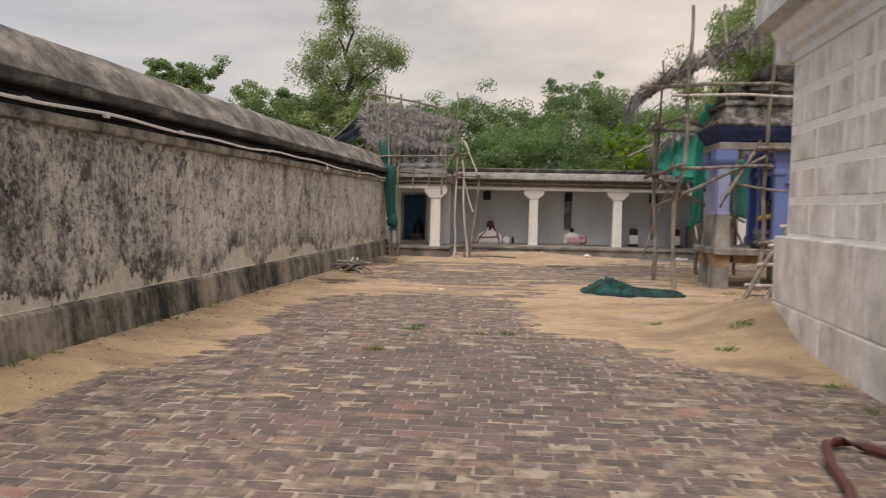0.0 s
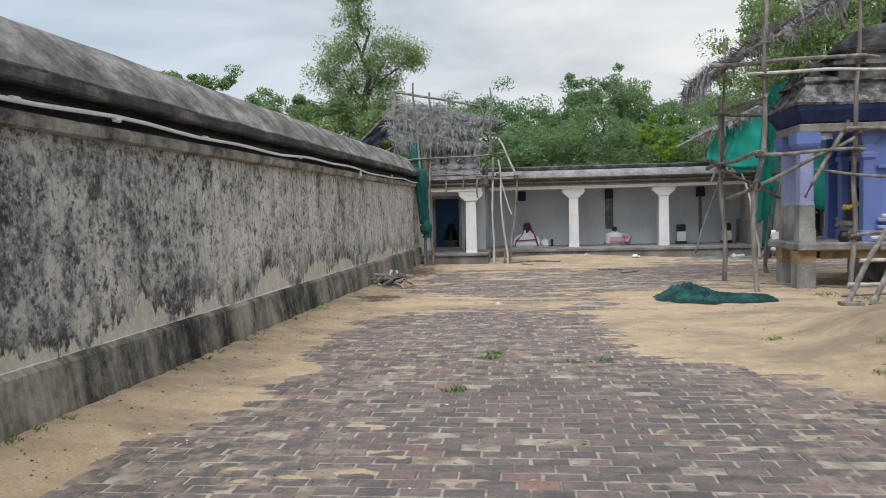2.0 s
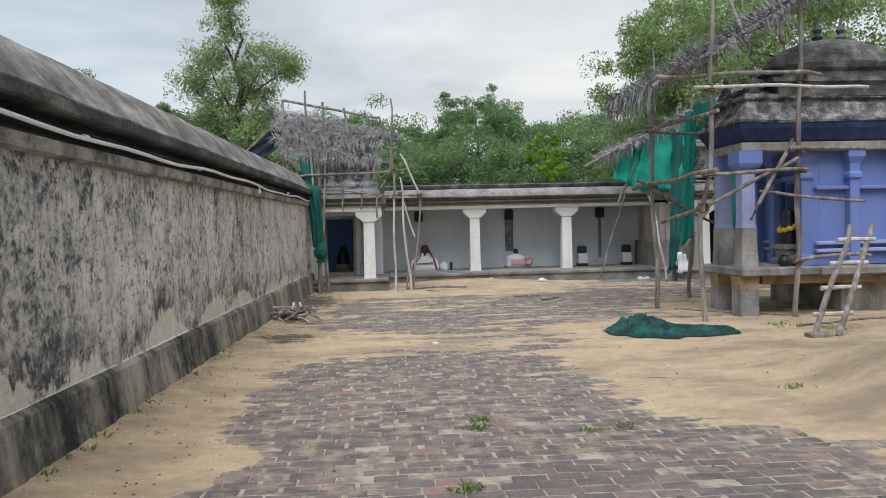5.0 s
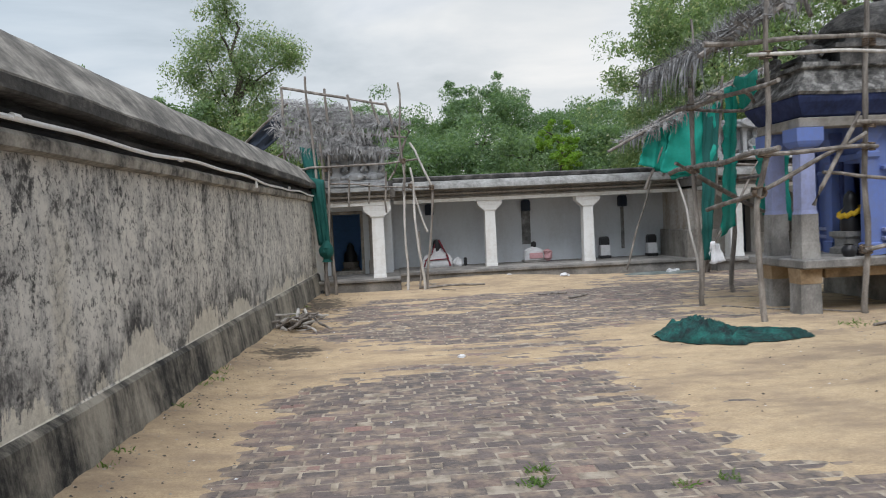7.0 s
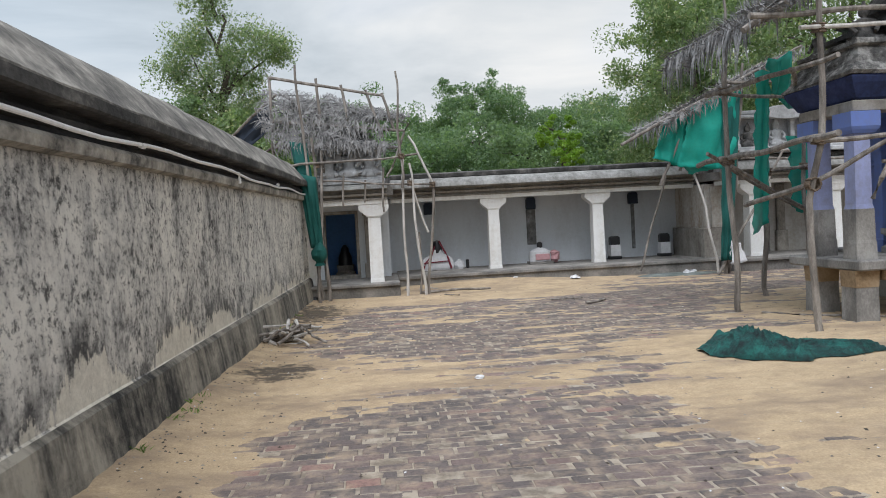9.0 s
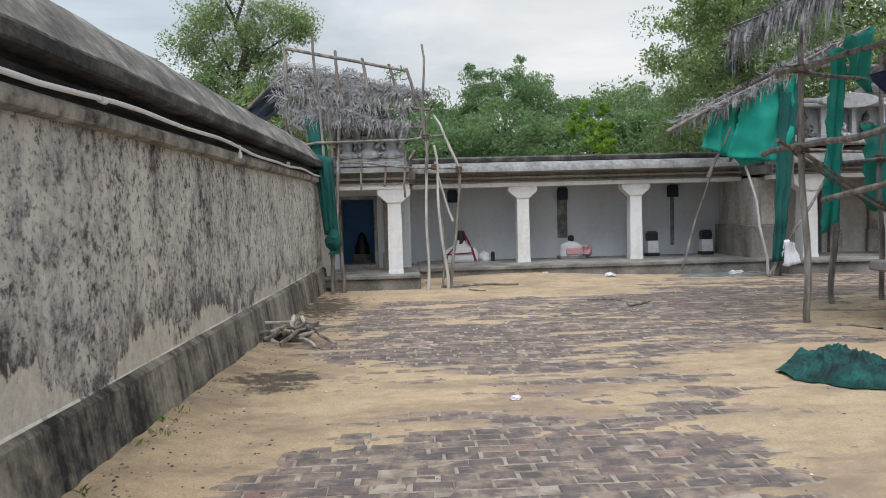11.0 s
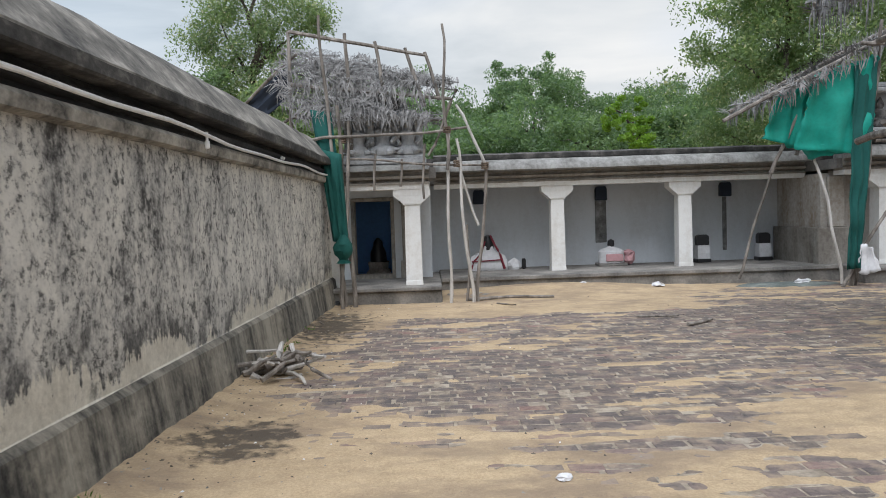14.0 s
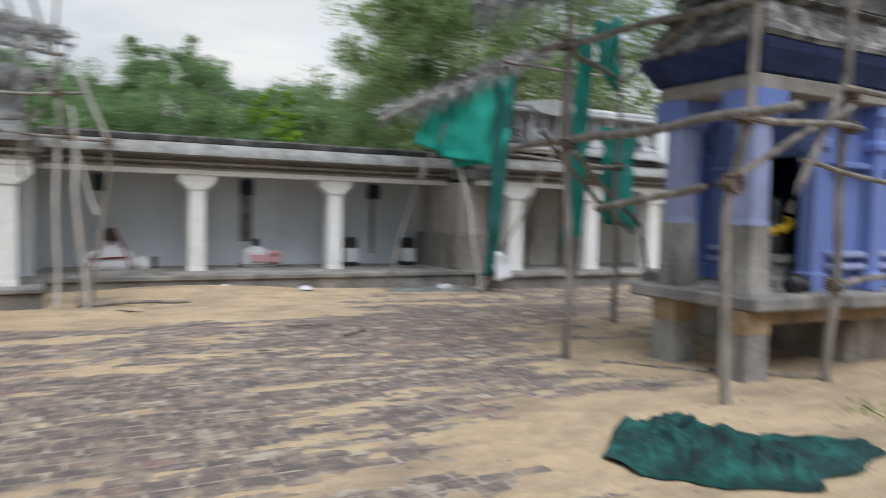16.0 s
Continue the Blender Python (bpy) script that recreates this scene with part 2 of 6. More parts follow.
def leaf_mat(name, dark, light, dry=None):
    m, nt, b, pos = material(name)
    isl = nt.nodes.new("ShaderNodeNewGeometry").outputs["Random Per Island"]
    c = ramp(nt, isl, [(0.0, dark), (0.85, light), (1.0, dry or light)])
    c = mixc(nt, ramp(nt, noise_n(nt, pos, 0.7, 3), [(0.4, 0.0), (0.65, 0.55)]), c, dark)
    finish(nt, b, c, 0.55)
    t = nt.nodes.new("ShaderNodeBsdfTranslucent")
    nt.links.new(mixc(nt, 1.0, c, (1.5, 1.6, 0.85), "MULTIPLY"), t.inputs["Color"])
    mx = nt.nodes.new("ShaderNodeMixShader")
    mx.inputs[0].default_value = 0.5
    nt.links.new(b.outputs[0], mx.inputs[1])
    nt.links.new(t.outputs[0], mx.inputs[2])
    nt.links.new(mx.outputs[0], nt.nodes["Material Output"].inputs["Surface"])
    return m


def plain(name, col, rough=0.6, metallic=0.0):
    m, nt, b, pos = material(name)
    f = noise_n(nt, pos, 18, 5, 0.6)
    finish(nt, b, mixc(nt, ramp(nt, f, [(0.4, 0.0), (0.75, 0.35)]), col, tuple(c * 0.5 for c in col)), rough, f, 0.2, 0.004)
    b.inputs["Metallic"].default_value = metallic
    return m


def limewash(name, base, dirt, amount=0.5, low=0.0):
    """Whitewash with drips and grime in upright streaks."""
    m, nt, b, pos = material(name)
    s = noise_n(nt, mapped(nt, pos, (1.6, 1.6, 0.45)), 1.6, 8, 0.68)
    f = noise_n(nt, pos, 12, 6, 0.65)
    k = mathn(nt, "ADD", mathn(nt, "MULTIPLY", s, 0.6), mathn(nt, "MULTIPLY", f, 0.4))
    c = mixc(nt, ramp(nt, k, [(0.5 - 0.12 * amount, 0.0), (0.66, amount)]), base, dirt)
    c = mixc(nt, ramp(nt, noise_n(nt, pos, 45, 4), [(0.3, 0.12), (0.6, 0.0)]), c, dirt)
    finish(nt, b, c, 0.88, f, 0.3, 0.008)
    return m


PLASTER = plaster_weathered()
COPING = rough_surface("coping_lime", (0.04, 0.038, 0.036), (0.15, 0.141, 0.126), (0.34, 0.32, 0.285), 2.6, 18, (1, 0.9, 1), bump=0.6, dist=0.012)
CORNICE = rough_surface("cornice_lime", (0.05, 0.047, 0.043), (0.26, 0.243, 0.212), (0.46, 0.43, 0.375), 3.2, 24, (1, 1.0, 1.2), bump=0.4, dist=0.01)
# algae black plus the shadow gap under the coping, put into the colour
RECESS = rough_surface("cornice_algae_shade", (0.008, 0.008, 0.009), (0.016, 0.016, 0.017), (0.055, 0.053, 0.05), 2.6, 24, (1, 0.6, 3), bump=0.4, dist=0.01)
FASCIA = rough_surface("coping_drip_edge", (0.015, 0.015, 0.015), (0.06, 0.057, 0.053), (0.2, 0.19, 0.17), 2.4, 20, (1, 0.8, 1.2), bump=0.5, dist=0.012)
SAND = sand_mat()
BRICK = brick_mat()
EARTH = rough_surface("earth", (0.14, 0.1, 0.065), (0.24, 0.18, 0.11), (0.34, 0.26, 0.16), 0.5, 14)
WHITE_WALL = limewash("whitewash_wall", (0.6, 0.63, 0.66), (0.38, 0.385, 0.38), 0.4)
WHITE_COL = limewash("whitewash_column", (0.76, 0.76, 0.74), (0.42, 0.36, 0.28), 0.45)
WHITE_PAINT = limewash("white_cornice_paint", (0.8, 0.81, 0.83), (0.4, 0.38, 0.35), 0.5)
OLD_STONE = rough_surface("old_stone", (0.09, 0.085, 0.08), (0.24, 0.22, 0.19), (0.4, 0.37, 0.32), 2.5, 30, (1, 1, 0.6))
KAPOTA = limewash("cornice_grey_wash", (0.35, 0.35, 0.335), (0.085, 0.08, 0.074), 0.95)
FRIEZE = limewash("frieze_wash", (0.36, 0.335, 0.295), (0.12, 0.1, 0.085), 0.9)
DARK_TOP = rough_surface("roof_edge", (0.02, 0.02, 0.02), (0.06, 0.058, 0.055), (0.16, 0.15, 0.14), 3.0, 25)
PLATFORM = rough_surface("platform_cement", (0.1, 0.095, 0.09), (0.2, 0.19, 0.175), (0.33, 0.31, 0.28), 1.6, 30)
GRANITE = rough_surface("granite", (0.11, 0.105, 0.1), (0.22, 0.21, 0.195), (0.37, 0.355, 0.33), 2.4, 45, (1, 1, 0.6), vary=1.0)
NEAR_STONE = rough_surface("pale_granite", (0.46, 0.44, 0.41), (0.67, 0.65, 0.615), (0.86, 0.85, 0.825), 2.4, 34, (1, 1.1, 0.8), vary=1.0)
MORTAR = limewash("white_mortar", (0.87, 0.86, 0.84), (0.5, 0.47, 0.42), 0.5)
BLUE = limewash("blue_limewash", (0.15, 0.22, 0.54), (0.17, 0.19, 0.27), 0.6)
# darker copy of the blue wash, with shade put into its colour
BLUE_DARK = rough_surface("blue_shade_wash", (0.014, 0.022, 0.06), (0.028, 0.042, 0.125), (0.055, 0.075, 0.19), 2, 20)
BLUE_COL = limewash("blue_worn_column", (0.33, 0.37, 0.62), (0.22, 0.22, 0.24), 0.7)
STUCCO = rough_surface("stucco_black", (0.03, 0.03, 0.03), (0.09, 0.088, 0.085), (0.22, 0.21, 0.2), 3.5, 22, bump=0.8, dist=0.03)
STUCCO_GREY = rough_surface("stucco_grey", (0.035, 0.035, 0.034), (0.13, 0.128, 0.123), (0.42, 0.41, 0.39), 5.0, 24, bump=0.9, dist=0.03)
STUCCO_PALE = limewash("stucco_pale", (0.55, 0.56, 0.57), (0.14, 0.14, 0.14), 0.8)
POLE = rough_surface("weathered_pole", (0.085, 0.073, 0.062), (0.19, 0.168, 0.145), (0.34, 0.31, 0.275), 5, 60, (2, 2, 0.4), 0.85, 0.5, 0.006, vary=1.0)
POLE_PALE = rough_surface("peeled_pole", (0.3, 0.28, 0.255), (0.46, 0.435, 0.4), (0.6, 0.575, 0.54), 5, 60, (2, 2, 0.4), 0.8, 0.4, 0.005, vary=1.0)
ROPE = rough_surface("coir_rope", (0.07, 0.05, 0.035), (0.13, 0.095, 0.065), (0.2, 0.15, 0.11), 20, 120)
FROND = rough_surface("dry_palm_frond", (0.07, 0.068, 0.066), (0.21, 0.205, 0.2), (0.38, 0.372, 0.365), 6, 40, vary=1.0)
NET = plain("green_shade_net", (0.012, 0.33, 0.25), 0.75)
net_nt = NET.node_tree
net_mix = net_nt.nodes.new("ShaderNodeMixShader")
net_mix.inputs[0].default_value = 0.22
net_nt.links.new(net_nt.nodes["Principled BSDF"].outputs[0], net_mix.inputs[1])
net_nt.links.new(net_nt.nodes.new("ShaderNodeBsdfTransparent").outputs[0], net_mix.inputs[2])
net_nt.links.new(net_mix.outputs[0], net_nt.nodes["Material Output"].inputs["Surface"])
NET_DARK = plain("green_net_heap", (0.006, 0.085, 0.072), 0.85)
NET_HEAP = rough_surface("green_net_crumpled", (0.002, 0.01, 0.011), (0.005, 0.045, 0.041), (0.012, 0.11, 0.093), 7, 50, rough=0.85, bump=0.6, dist=0.02)
PVC = plain("white_pvc", (0.86, 0.86, 0.85), 0.4)
BLACK_STONE = plain("black_stone", (0.018, 0.018, 0.02), 0.4)
DOOR_DARK = plain("dark_interior", (0.02, 0.03, 0.05), 0.8)
CELL_BLUE = plain("cell_blue_wash", (0.16, 0.33, 0.6), 0.8)
CLOTH_WHITE = plain("white_cloth", (0.66, 0.66, 0.67), 0.9)
CLOTH_RED = plain("maroon_cloth", (0.2, 0.03, 0.045), 0.9)
CLOTH_PINK = plain("pink_cloth", (0.52, 0.3, 0.31), 0.9)
YELLOW = plain("yellow_flowers", (0.75, 0.48, 0.02), 0.7)
# distance haze is put into these two greens as extra blue and grey
LEAF_A = leaf_mat("leaf_mid", (0.115, 0.18, 0.1), (0.24, 0.33, 0.175))
LEAF_B = leaf_mat("leaf_dark", (0.1, 0.165, 0.095), (0.21, 0.3, 0.16))
LEAF_C = leaf_mat("leaf_lime", (0.14, 0.24, 0.03), (0.24, 0.38, 0.05))
LEAF_D = leaf_mat("leaf_sunny", (0.125, 0.185, 0.095), (0.275, 0.355, 0.18), (0.56, 0.52, 0.38))
BARK = rough_surface("bark", (0.03, 0.025, 0.02), (0.075, 0.062, 0.05), (0.13, 0.11, 0.09), 4, 30)


# ---- mesh helpers ----
def part(name, bm, mat, parent=None, label="", smooth=False):
    me = bpy.data.meshes.new(name)
    bm.to_mesh(me)
    bm.free()
    if smooth:
        me.polygons.foreach_set("use_smooth", [True] * len(me.polygons))
        me.set_sharp_from_angle(angle=radians(38))
    me.materials.append(mat)
    ob = new(name, me)
    if parent is not None:
        ob.parent = parent
    if label:
        ob["label"] = label
    return ob


def raw(name, verts, faces, mat, parent=None, label="", smooth=False):
    me = bpy.data.meshes.new(name)
    me.from_pydata(verts, [], faces)
    if smooth:
        me.polygons.foreach_set("use_smooth", [True] * len(me.polygons))
    me.materials.append(mat)
    ob = new(name, me)
    if parent is not None:
        ob.parent = parent
    if label:
        ob["label"] = label
    return ob


def thing(name, label, category, at=(0, 0, 0), turn=0.0, group="", kind=""):
    ob = new(name)
    ob.matrix_basis = pose(*at, 0, 0, turn)
    return tagged(ob, label, category, group, kind)


def box(bm, x0, x1, y0, y1, z0, z1, bevel=0.0, jitter=0.0):
    vs = [bm.verts.new((x, y, z)) for z in (z0, z1) for y in (y0, y1) for x in (x0, x1)]
    if jitter:
        for v in vs:
            v.co += Vector((random.uniform(-1, 1), random.uniform(-1, 1), random.uniform(-1, 1))) * jitter
    fs = [bm.faces.new([vs[i] for i in q]) for q in ((0, 2, 3, 1), (4, 5, 7, 6), (0, 1, 5, 4), (2, 6, 7, 3), (0, 4, 6, 2), (1, 3, 7, 5))]
    if bevel:
        es = list({e for f in fs for e in f.edges})
        bmesh.ops.bevel(bm, geom=es, offset=bevel, segments=1, affect="EDGES")
    return bm


def boxed(x0, x1, y0, y1, z0, z1, bevel=0.0):
    return box(bmesh.new(), x0, x1, y0, y1, z0, z1, bevel)


def sweep(bm, profile, stations):
    """Skin a closed profile of (d, z) through stations: (origin x, y, direction in which d grows x, y)."""
    rings = []
    for ox, oy, dx, dy in stations:
        rings.append([bm.verts.new((ox + dx * d, oy + dy * d, z)) for d, z in profile])
    n = len(profile)
    for a, c in zip(rings, rings[1:]):
        for i in range(n):
            bm.faces.new((a[i], a[(i + 1) % n], c[(i + 1) % n], c[i]))
    bm.faces.new(rings[0][::-1])
    bm.faces.new(rings[-1])
    bmesh.ops.recalc_face_normals(bm, faces=bm.faces)
    return bm


def tube(bm, pts, r0, r1, sides=7, wob=0.0, knots=0):
    """A tapered limb or pole through pts, a little crooked and knotty."""
    pts = [Vector(p) for p in pts]
    fine = []
    for i in range(len(pts) - 1):
        steps = max(2, int((pts[i + 1] - pts[i]).length / 0.22))
        steps = min(steps, 24)
        fine += [pts[i].lerp(pts[i + 1], k / steps) for k in range(steps)]
    fine.append(pts[-1])
    n = len(fine)
    seed = random.uniform(0, 100)
    if wob:
        for i in range(1, n - 1):
            q = fine[i] * 0.9 + Vector((seed, 0, 0))
            fine[i] = fine[i] + Vector((noise.noise(q), noise.noise(q + Vector((7, 3, 1))), noise.noise(q + Vector((2, 9, 5))))) * wob
    rings = []
    for i, p in enumerate(fine):
        d = (fine[min(i + 1, n - 1)] - fine[max(i - 1, 0)]).normalized()
        u = d.orthogonal().normalized() if abs(d.z) < 0.9 else Vector((1, 0, 0))
        u = (u - d * u.dot(d)).normalized()
        w = d.cross(u)
        r = r0 + (r1 - r0) * i / (n - 1)
        r *= 1 + 0.12 * noise.noise(p * 5 + Vector((seed, 1, 2)))
        if knots and i % knots == 1:
            r *= 1.22
        rings.append([bm.verts.new(p + (u * math.cos(a) + w * math.sin(a)) * r) for a in [2 * math.pi * k / sides for k in range(sides)]])
    for a, c in zip(rings, rings[1:]):
        for k in range(sides):
            bm.faces.new((a[k], a[(k + 1) % sides], c[(k + 1) % sides], c[k]))
    bm.faces.new(rings[0][::-1])
    bm.faces.new(rings[-1])
    return bm


def lathe(bm, cx, cy, prof, sides=16, flat=1.0):
    rings = [[bm.verts.new((cx + r * math.cos(2 * math.pi * k / sides), cy + flat * r * math.sin(2 * math.pi * k / sides), z)) for k in range(sides)] for r, z in prof]
    for a, c in zip(rings, rings[1:]):
        for k in range(sides):
            bm.faces.new((a[k], a[(k + 1) % sides], c[(k + 1) % sides], c[k]))
    bm.faces.new(rings[0][::-1])
    bm.faces.new(rings[-1])
    return bm


def stacked(bm, cx, cy, levels):
    """A square shaft through (half width x, half width y, z) levels."""
    rings = [[bm.verts.new((cx + sx * hx, cy + sy * hy, z)) for sx, sy in ((-1, -1), (1, -1), (1, 1), (-1, 1))] for hx, hy, z in levels]
    for a, c in zip(rings, rings[1:]):
        for k in range(4):
            bm.faces.new((a[k], a[(k + 1) % 4], c[(k + 1) % 4], c[k]))
    bm.faces.new(rings[0][::-1])
    bm.faces.new(rings[-1])
    return bm


# ---- ground ----
rng = np.random.default_rng(4)
NTAB = rng.random((64, 64))


def vnoise(x, y, seed=0):
    """Smooth value noise on arrays, 0 to 1."""
    x, y = np.asarray(x, float) + seed * 7.31, np.asarray(y, float) + seed * 3.77
    xi, yi = np.floor(x).astype(int), np.floor(y).astype(int)
    fx, fy = x - xi, y - yi
    fx, fy = fx * fx * (3 - 2 * fx), fy * fy * (3 - 2 * fy)
    g = lambda a, b: NTAB[a % 64, b % 64]
    return (g(xi, yi) * (1 - fx) + g(xi + 1, yi) * fx) * (1 - fy) + (g(xi, yi + 1) * (1 - fx) + g(xi + 1, yi + 1) * fx) * fy


def sstep(a, b, v):
    t = np.clip((v - a) / (b - a), 0, 1)
    return t * t * (3 - 2 * t)


def sand_level(x, y):
    """Height of the blown sand over the paving: above 0 it hides the bricks."""
    x, y = np.asarray(x, float), np.asarray(y, float)
    wob = (vnoise(x * 0.8, y * 0.8, 1) - 0.5) * 0.7 + (vnoise(x * 2.5, y * 2.5, 2) - 0.5) * 0.5
    xw, yw = x + wob, y + 0.7 * wob
    le = np.interp(y, [3, 5.2, 5.8, 6.4, 7, 8.5, 10.5, 11.3], [-3.9, -3.6, -3.4, -3.12, -2.93, -2.82, -2.86, -2.9])
    left = sstep(le + 0.4, le - 0.3, xw)
    right_edge = np.interp(y, [5.8, 6.7, 7.4, 8.2, 8.9, 10.2, 11.9, 14.2], [4.2, 2.5, 1.75, 1.25, 0.75, 0.65, 0.55, 0.9])
    right = sstep(right_edge - 0.9, right_edge + 0.35, xw) * sstep(14.9, 13.9, yw)
    east = sstep(2.3, 3.6, xw) * sstep(13.0, 14.0, y) * sstep(18.5, 17.0, yw)
    band = sstep(10.9, 12.2, yw) * sstep(14.9, 13.9, yw) * (0.44 + 0.3 * sstep(-1.0, -2.4, xw))
    near_mix = 0.3 * sstep(9.0, 10.6, yw) * sstep(-1.6, 0.2, xw)
    edge_strip = 0.72 * sstep(-2.1, -2.9, xw) * sstep(11.0, 12.0, yw)
    far = sstep(18.9, 19.7, yw) * sstep(3.0, 1.8, xw)
    gray = sstep(14.4, 15.5, yw) * 0.27
    cover = np.clip(np.maximum.reduce([left, right, 0.75 * east, band, near_mix, edge_strip, far, gray]), 0, 1)
    streak = vnoise(x * 1.1, y * 6.5, 3) * 0.45 + vnoise(x * 3.2, y * 12.0, 4) * 0.35 + vnoise(x * 9.0, y * 17.0, 11) * 0.2
    patch = vnoise(x * 0.55, y * 0.9, 5)
    fine = vnoise(x * 14, y * 14, 6)
    rowy = np.floor((y + 5.06) / 0.122) * 0.122
    lane = vnoise(x * 1.9, rowy * 5.1, 9) * 0.6 + vnoise(x * 5.0, rowy * 7.7, 10) * 0.4
    h = -0.0165 + 0.031 * cover + (streak - 0.5) * 0.04 + (lane - 0.5) * 0.012 + (patch - 0.5) * 0.015 + (fine - 0.5) * 0.009
    h += cover * 0.012 * (vnoise(x * 3, y * 3, 7) - 0.3)
    h = np.where(h > 0.02, 0.02 + (h - 0.02) * 0.6, np.maximum(h, -0.0055 + 0.003 * fine))
    # drifts: against the long wall, the heap by the near building, the mound before the cloister
    h += 0.07 * sstep(-3.1, -3.75, x)
    h += 0.34 * np.exp(-(((x - 3.05) / 0.75) ** 2 + ((y - 9.2) / 1.25) ** 2)) * (0.8 + 0.4 * vnoise(x * 2, y * 2, 8))
    h += 0.12 * np.exp(-(((x - 0.4) / 1.9) ** 2 + ((y - 22.3) / 0.8) ** 2))
    return h


ground = tagged(raw("ground", [(-900, -900, -0.09), (900, -900, -0.09), (900, 1500, -0.09), (-900, 1500, -0.09)], [(0, 1, 2, 3)], EARTH), "bare brown earth reaching to the horizon", "ground", kind="structure")


def sand_sheet(name, x0, x1, y0, y1, step, label):
    xs, ys = np.arange(x0, x1 + step / 2, step), np.arange(y0, y1 + step / 2, step)
    gx, gy = np.meshgrid(xs, ys)
    gz = sand_level(gx, gy)
    verts = np.stack([gx, gy, gz], -1).reshape(-1, 3)
    w = len(xs)
    idx = (np.arange(len(ys) - 1)[:, None] * w + np.arange(w - 1)[None, :]).reshape(-1)
    faces = np.stack([idx, idx + 1, idx + w + 1, idx + w], -1)
    ob = raw(name, verts.tolist(), faces.tolist(), SAND, smooth=True)
    return tagged(ob, label, "sand", kind="stuff")


sand_sheet("sand", -4.1, 7.0, 1.2, 16.0, 0.032, "pale yellow blown sand drifted over the brick paving")
sand_sheet("sand", -4.1, 13.0, 16.0, 23.0, 0.07, "trampled sand over paving before the cloister")
sand_sheet("sand", -4.1, 7.0, -6.0, 1.2, 0.15, "thin sand in the joints of the paving")

# ---- the long boundary wall ----
def wall_x(y):
    return -3.87 + 0.035 * (y - 9)


WALL_END = 21.45
PLINTH = 0.475
wall_prof = [(-0.75, -0.2), (0.16, -0.2), (0.065, 0.43), (0.012, PLINTH), (0.0, 2.045), (-0.75, 2.045)]
string_prof = [(-0.7, 2.046), (0.03, 2.046), (0.08, 2.06), (0.09, 2.125), (0.07, 2.155), (-0.7, 2.16)]
recess_prof = [(-0.7, 2.161), (0.03, 2.161), (0.02, 2.2), (0.06, 2.215), (0.07, 2.262), (0.01, 2.272), (0.0, 2.335), (-0.7, 2.335)]
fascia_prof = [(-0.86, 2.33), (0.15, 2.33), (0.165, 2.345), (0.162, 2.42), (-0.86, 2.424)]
coping_prof = [(-0.86, 2.425), (0.15, 2.425), (0.15, 2.44), (0.11, 2.48), (0.03, 2.58), (-0.08, 2.71), (-0.2, 2.82), (-0.33, 2.885), (-0.46, 2.87), (-0.62, 2.75), (-0.8, 2.52), (-0.88, 2.42)]


def wall_run(prof, rough, y0=-7.0, y1=WALL_END, step=0.35):
    bm = bmesh.new()
    stations = []
    y = y0
    while y < y1 + 0.01:
        stations.append((wall_x(y), y, 1, 0))
        y += step
    stations[-1] = (wall_x(y1), y1, 1, 0)
    sweep(bm, prof, stations)
    for v in bm.verts:
        q = v.co * 1.7
        v.co.x += noise.noise(q) * rough
        if v.co.z > 0.3:
            v.co.z += noise.noise(q + Vector((5, 5, 5))) * rough
    return bm


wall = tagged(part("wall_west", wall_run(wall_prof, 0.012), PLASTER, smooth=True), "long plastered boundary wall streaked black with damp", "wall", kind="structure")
part("string_course", wall_run(string_prof, 0.006), CORNICE, wall, "moulded beige string course", smooth=True)
part("recess", wall_run(recess_prof, 0.006), RECESS, wall, "moulding blackened by algae and painted-in shade", smooth=True)
part("fascia", wall_run(fascia_prof, 0.01), FASCIA, wall, "near-black drip edge of the coping", smooth=True)
part("coping", wall_run(coping_prof, 0.014, step=0.25), COPING, wall, "rounded lime coping", smooth=True)

pipe = thing("water_pipe", "thin white plastic pipe sagging along the wall cornice", "pipe")
bm = bmesh.new()
pts = []
for k in range(60):
    y = -6 + k * (WALL_END + 6) / 59
    sag = 0.014 * math.sin(y * 1.1) + 0.012 * math.sin(y * 2.7 + 1) - 0.04 * (y > 15) * min(1.0, (y - 15) * 0.8)
    pts.append((wall_x(y) + 0.105, y, 2.215 + sag))
tube(bm, pts, 0.017, 0.017, 8)
part("pipe_run", bm, PVC, pipe, smooth=True)
for y in (3.0, 5.9, 7.05, 8.6, 11.5, 17.6):
    bm = tube(bmesh.new(), [(wall_x(y) + 0.105, y - 0.04, 2.215), (wall_x(y) + 0.105, y + 0.04, 2.215)], 0.022, 0.022, 8)
    part("pipe_joint", bm, PVC, pipe, smooth=True)
part("pipe_tap", lathe(bmesh.new(), wall_x(14.83) + 0.105, 14.83, [(0.012, 2.09), (0.022, 2.1), (0.022, 2.15), (0.012, 2.16), (0.012, 2.23)], 8), PVC, pipe, "short capped outlet", smooth=True)

# ---- the cloister along the far side ----
PZ = 0.28          # platform height
COL_Y = 23.6
BACK_Y = 24.75
platform = tagged(part("floor_cloister", box(box(bmesh.new(), -1.55, 5.97, 22.55, 25.0, -0.2, PZ, 0.015), -1.55, 5.97, 22.5, 22.56, PZ - 0.07, PZ + 0.003, 0.01), PLATFORM), "raised grey cement floor of the cloister", "floor", kind="structure")
wall_n = tagged(part("wall_north", box(bmesh.new(), -1.75, 14.0, BACK_Y, BACK_Y + 0.4, -0.2, 2.4), WHITE_WALL), "whitewashed back wall of the cloister, faintly grey", "wall", kind="structure")
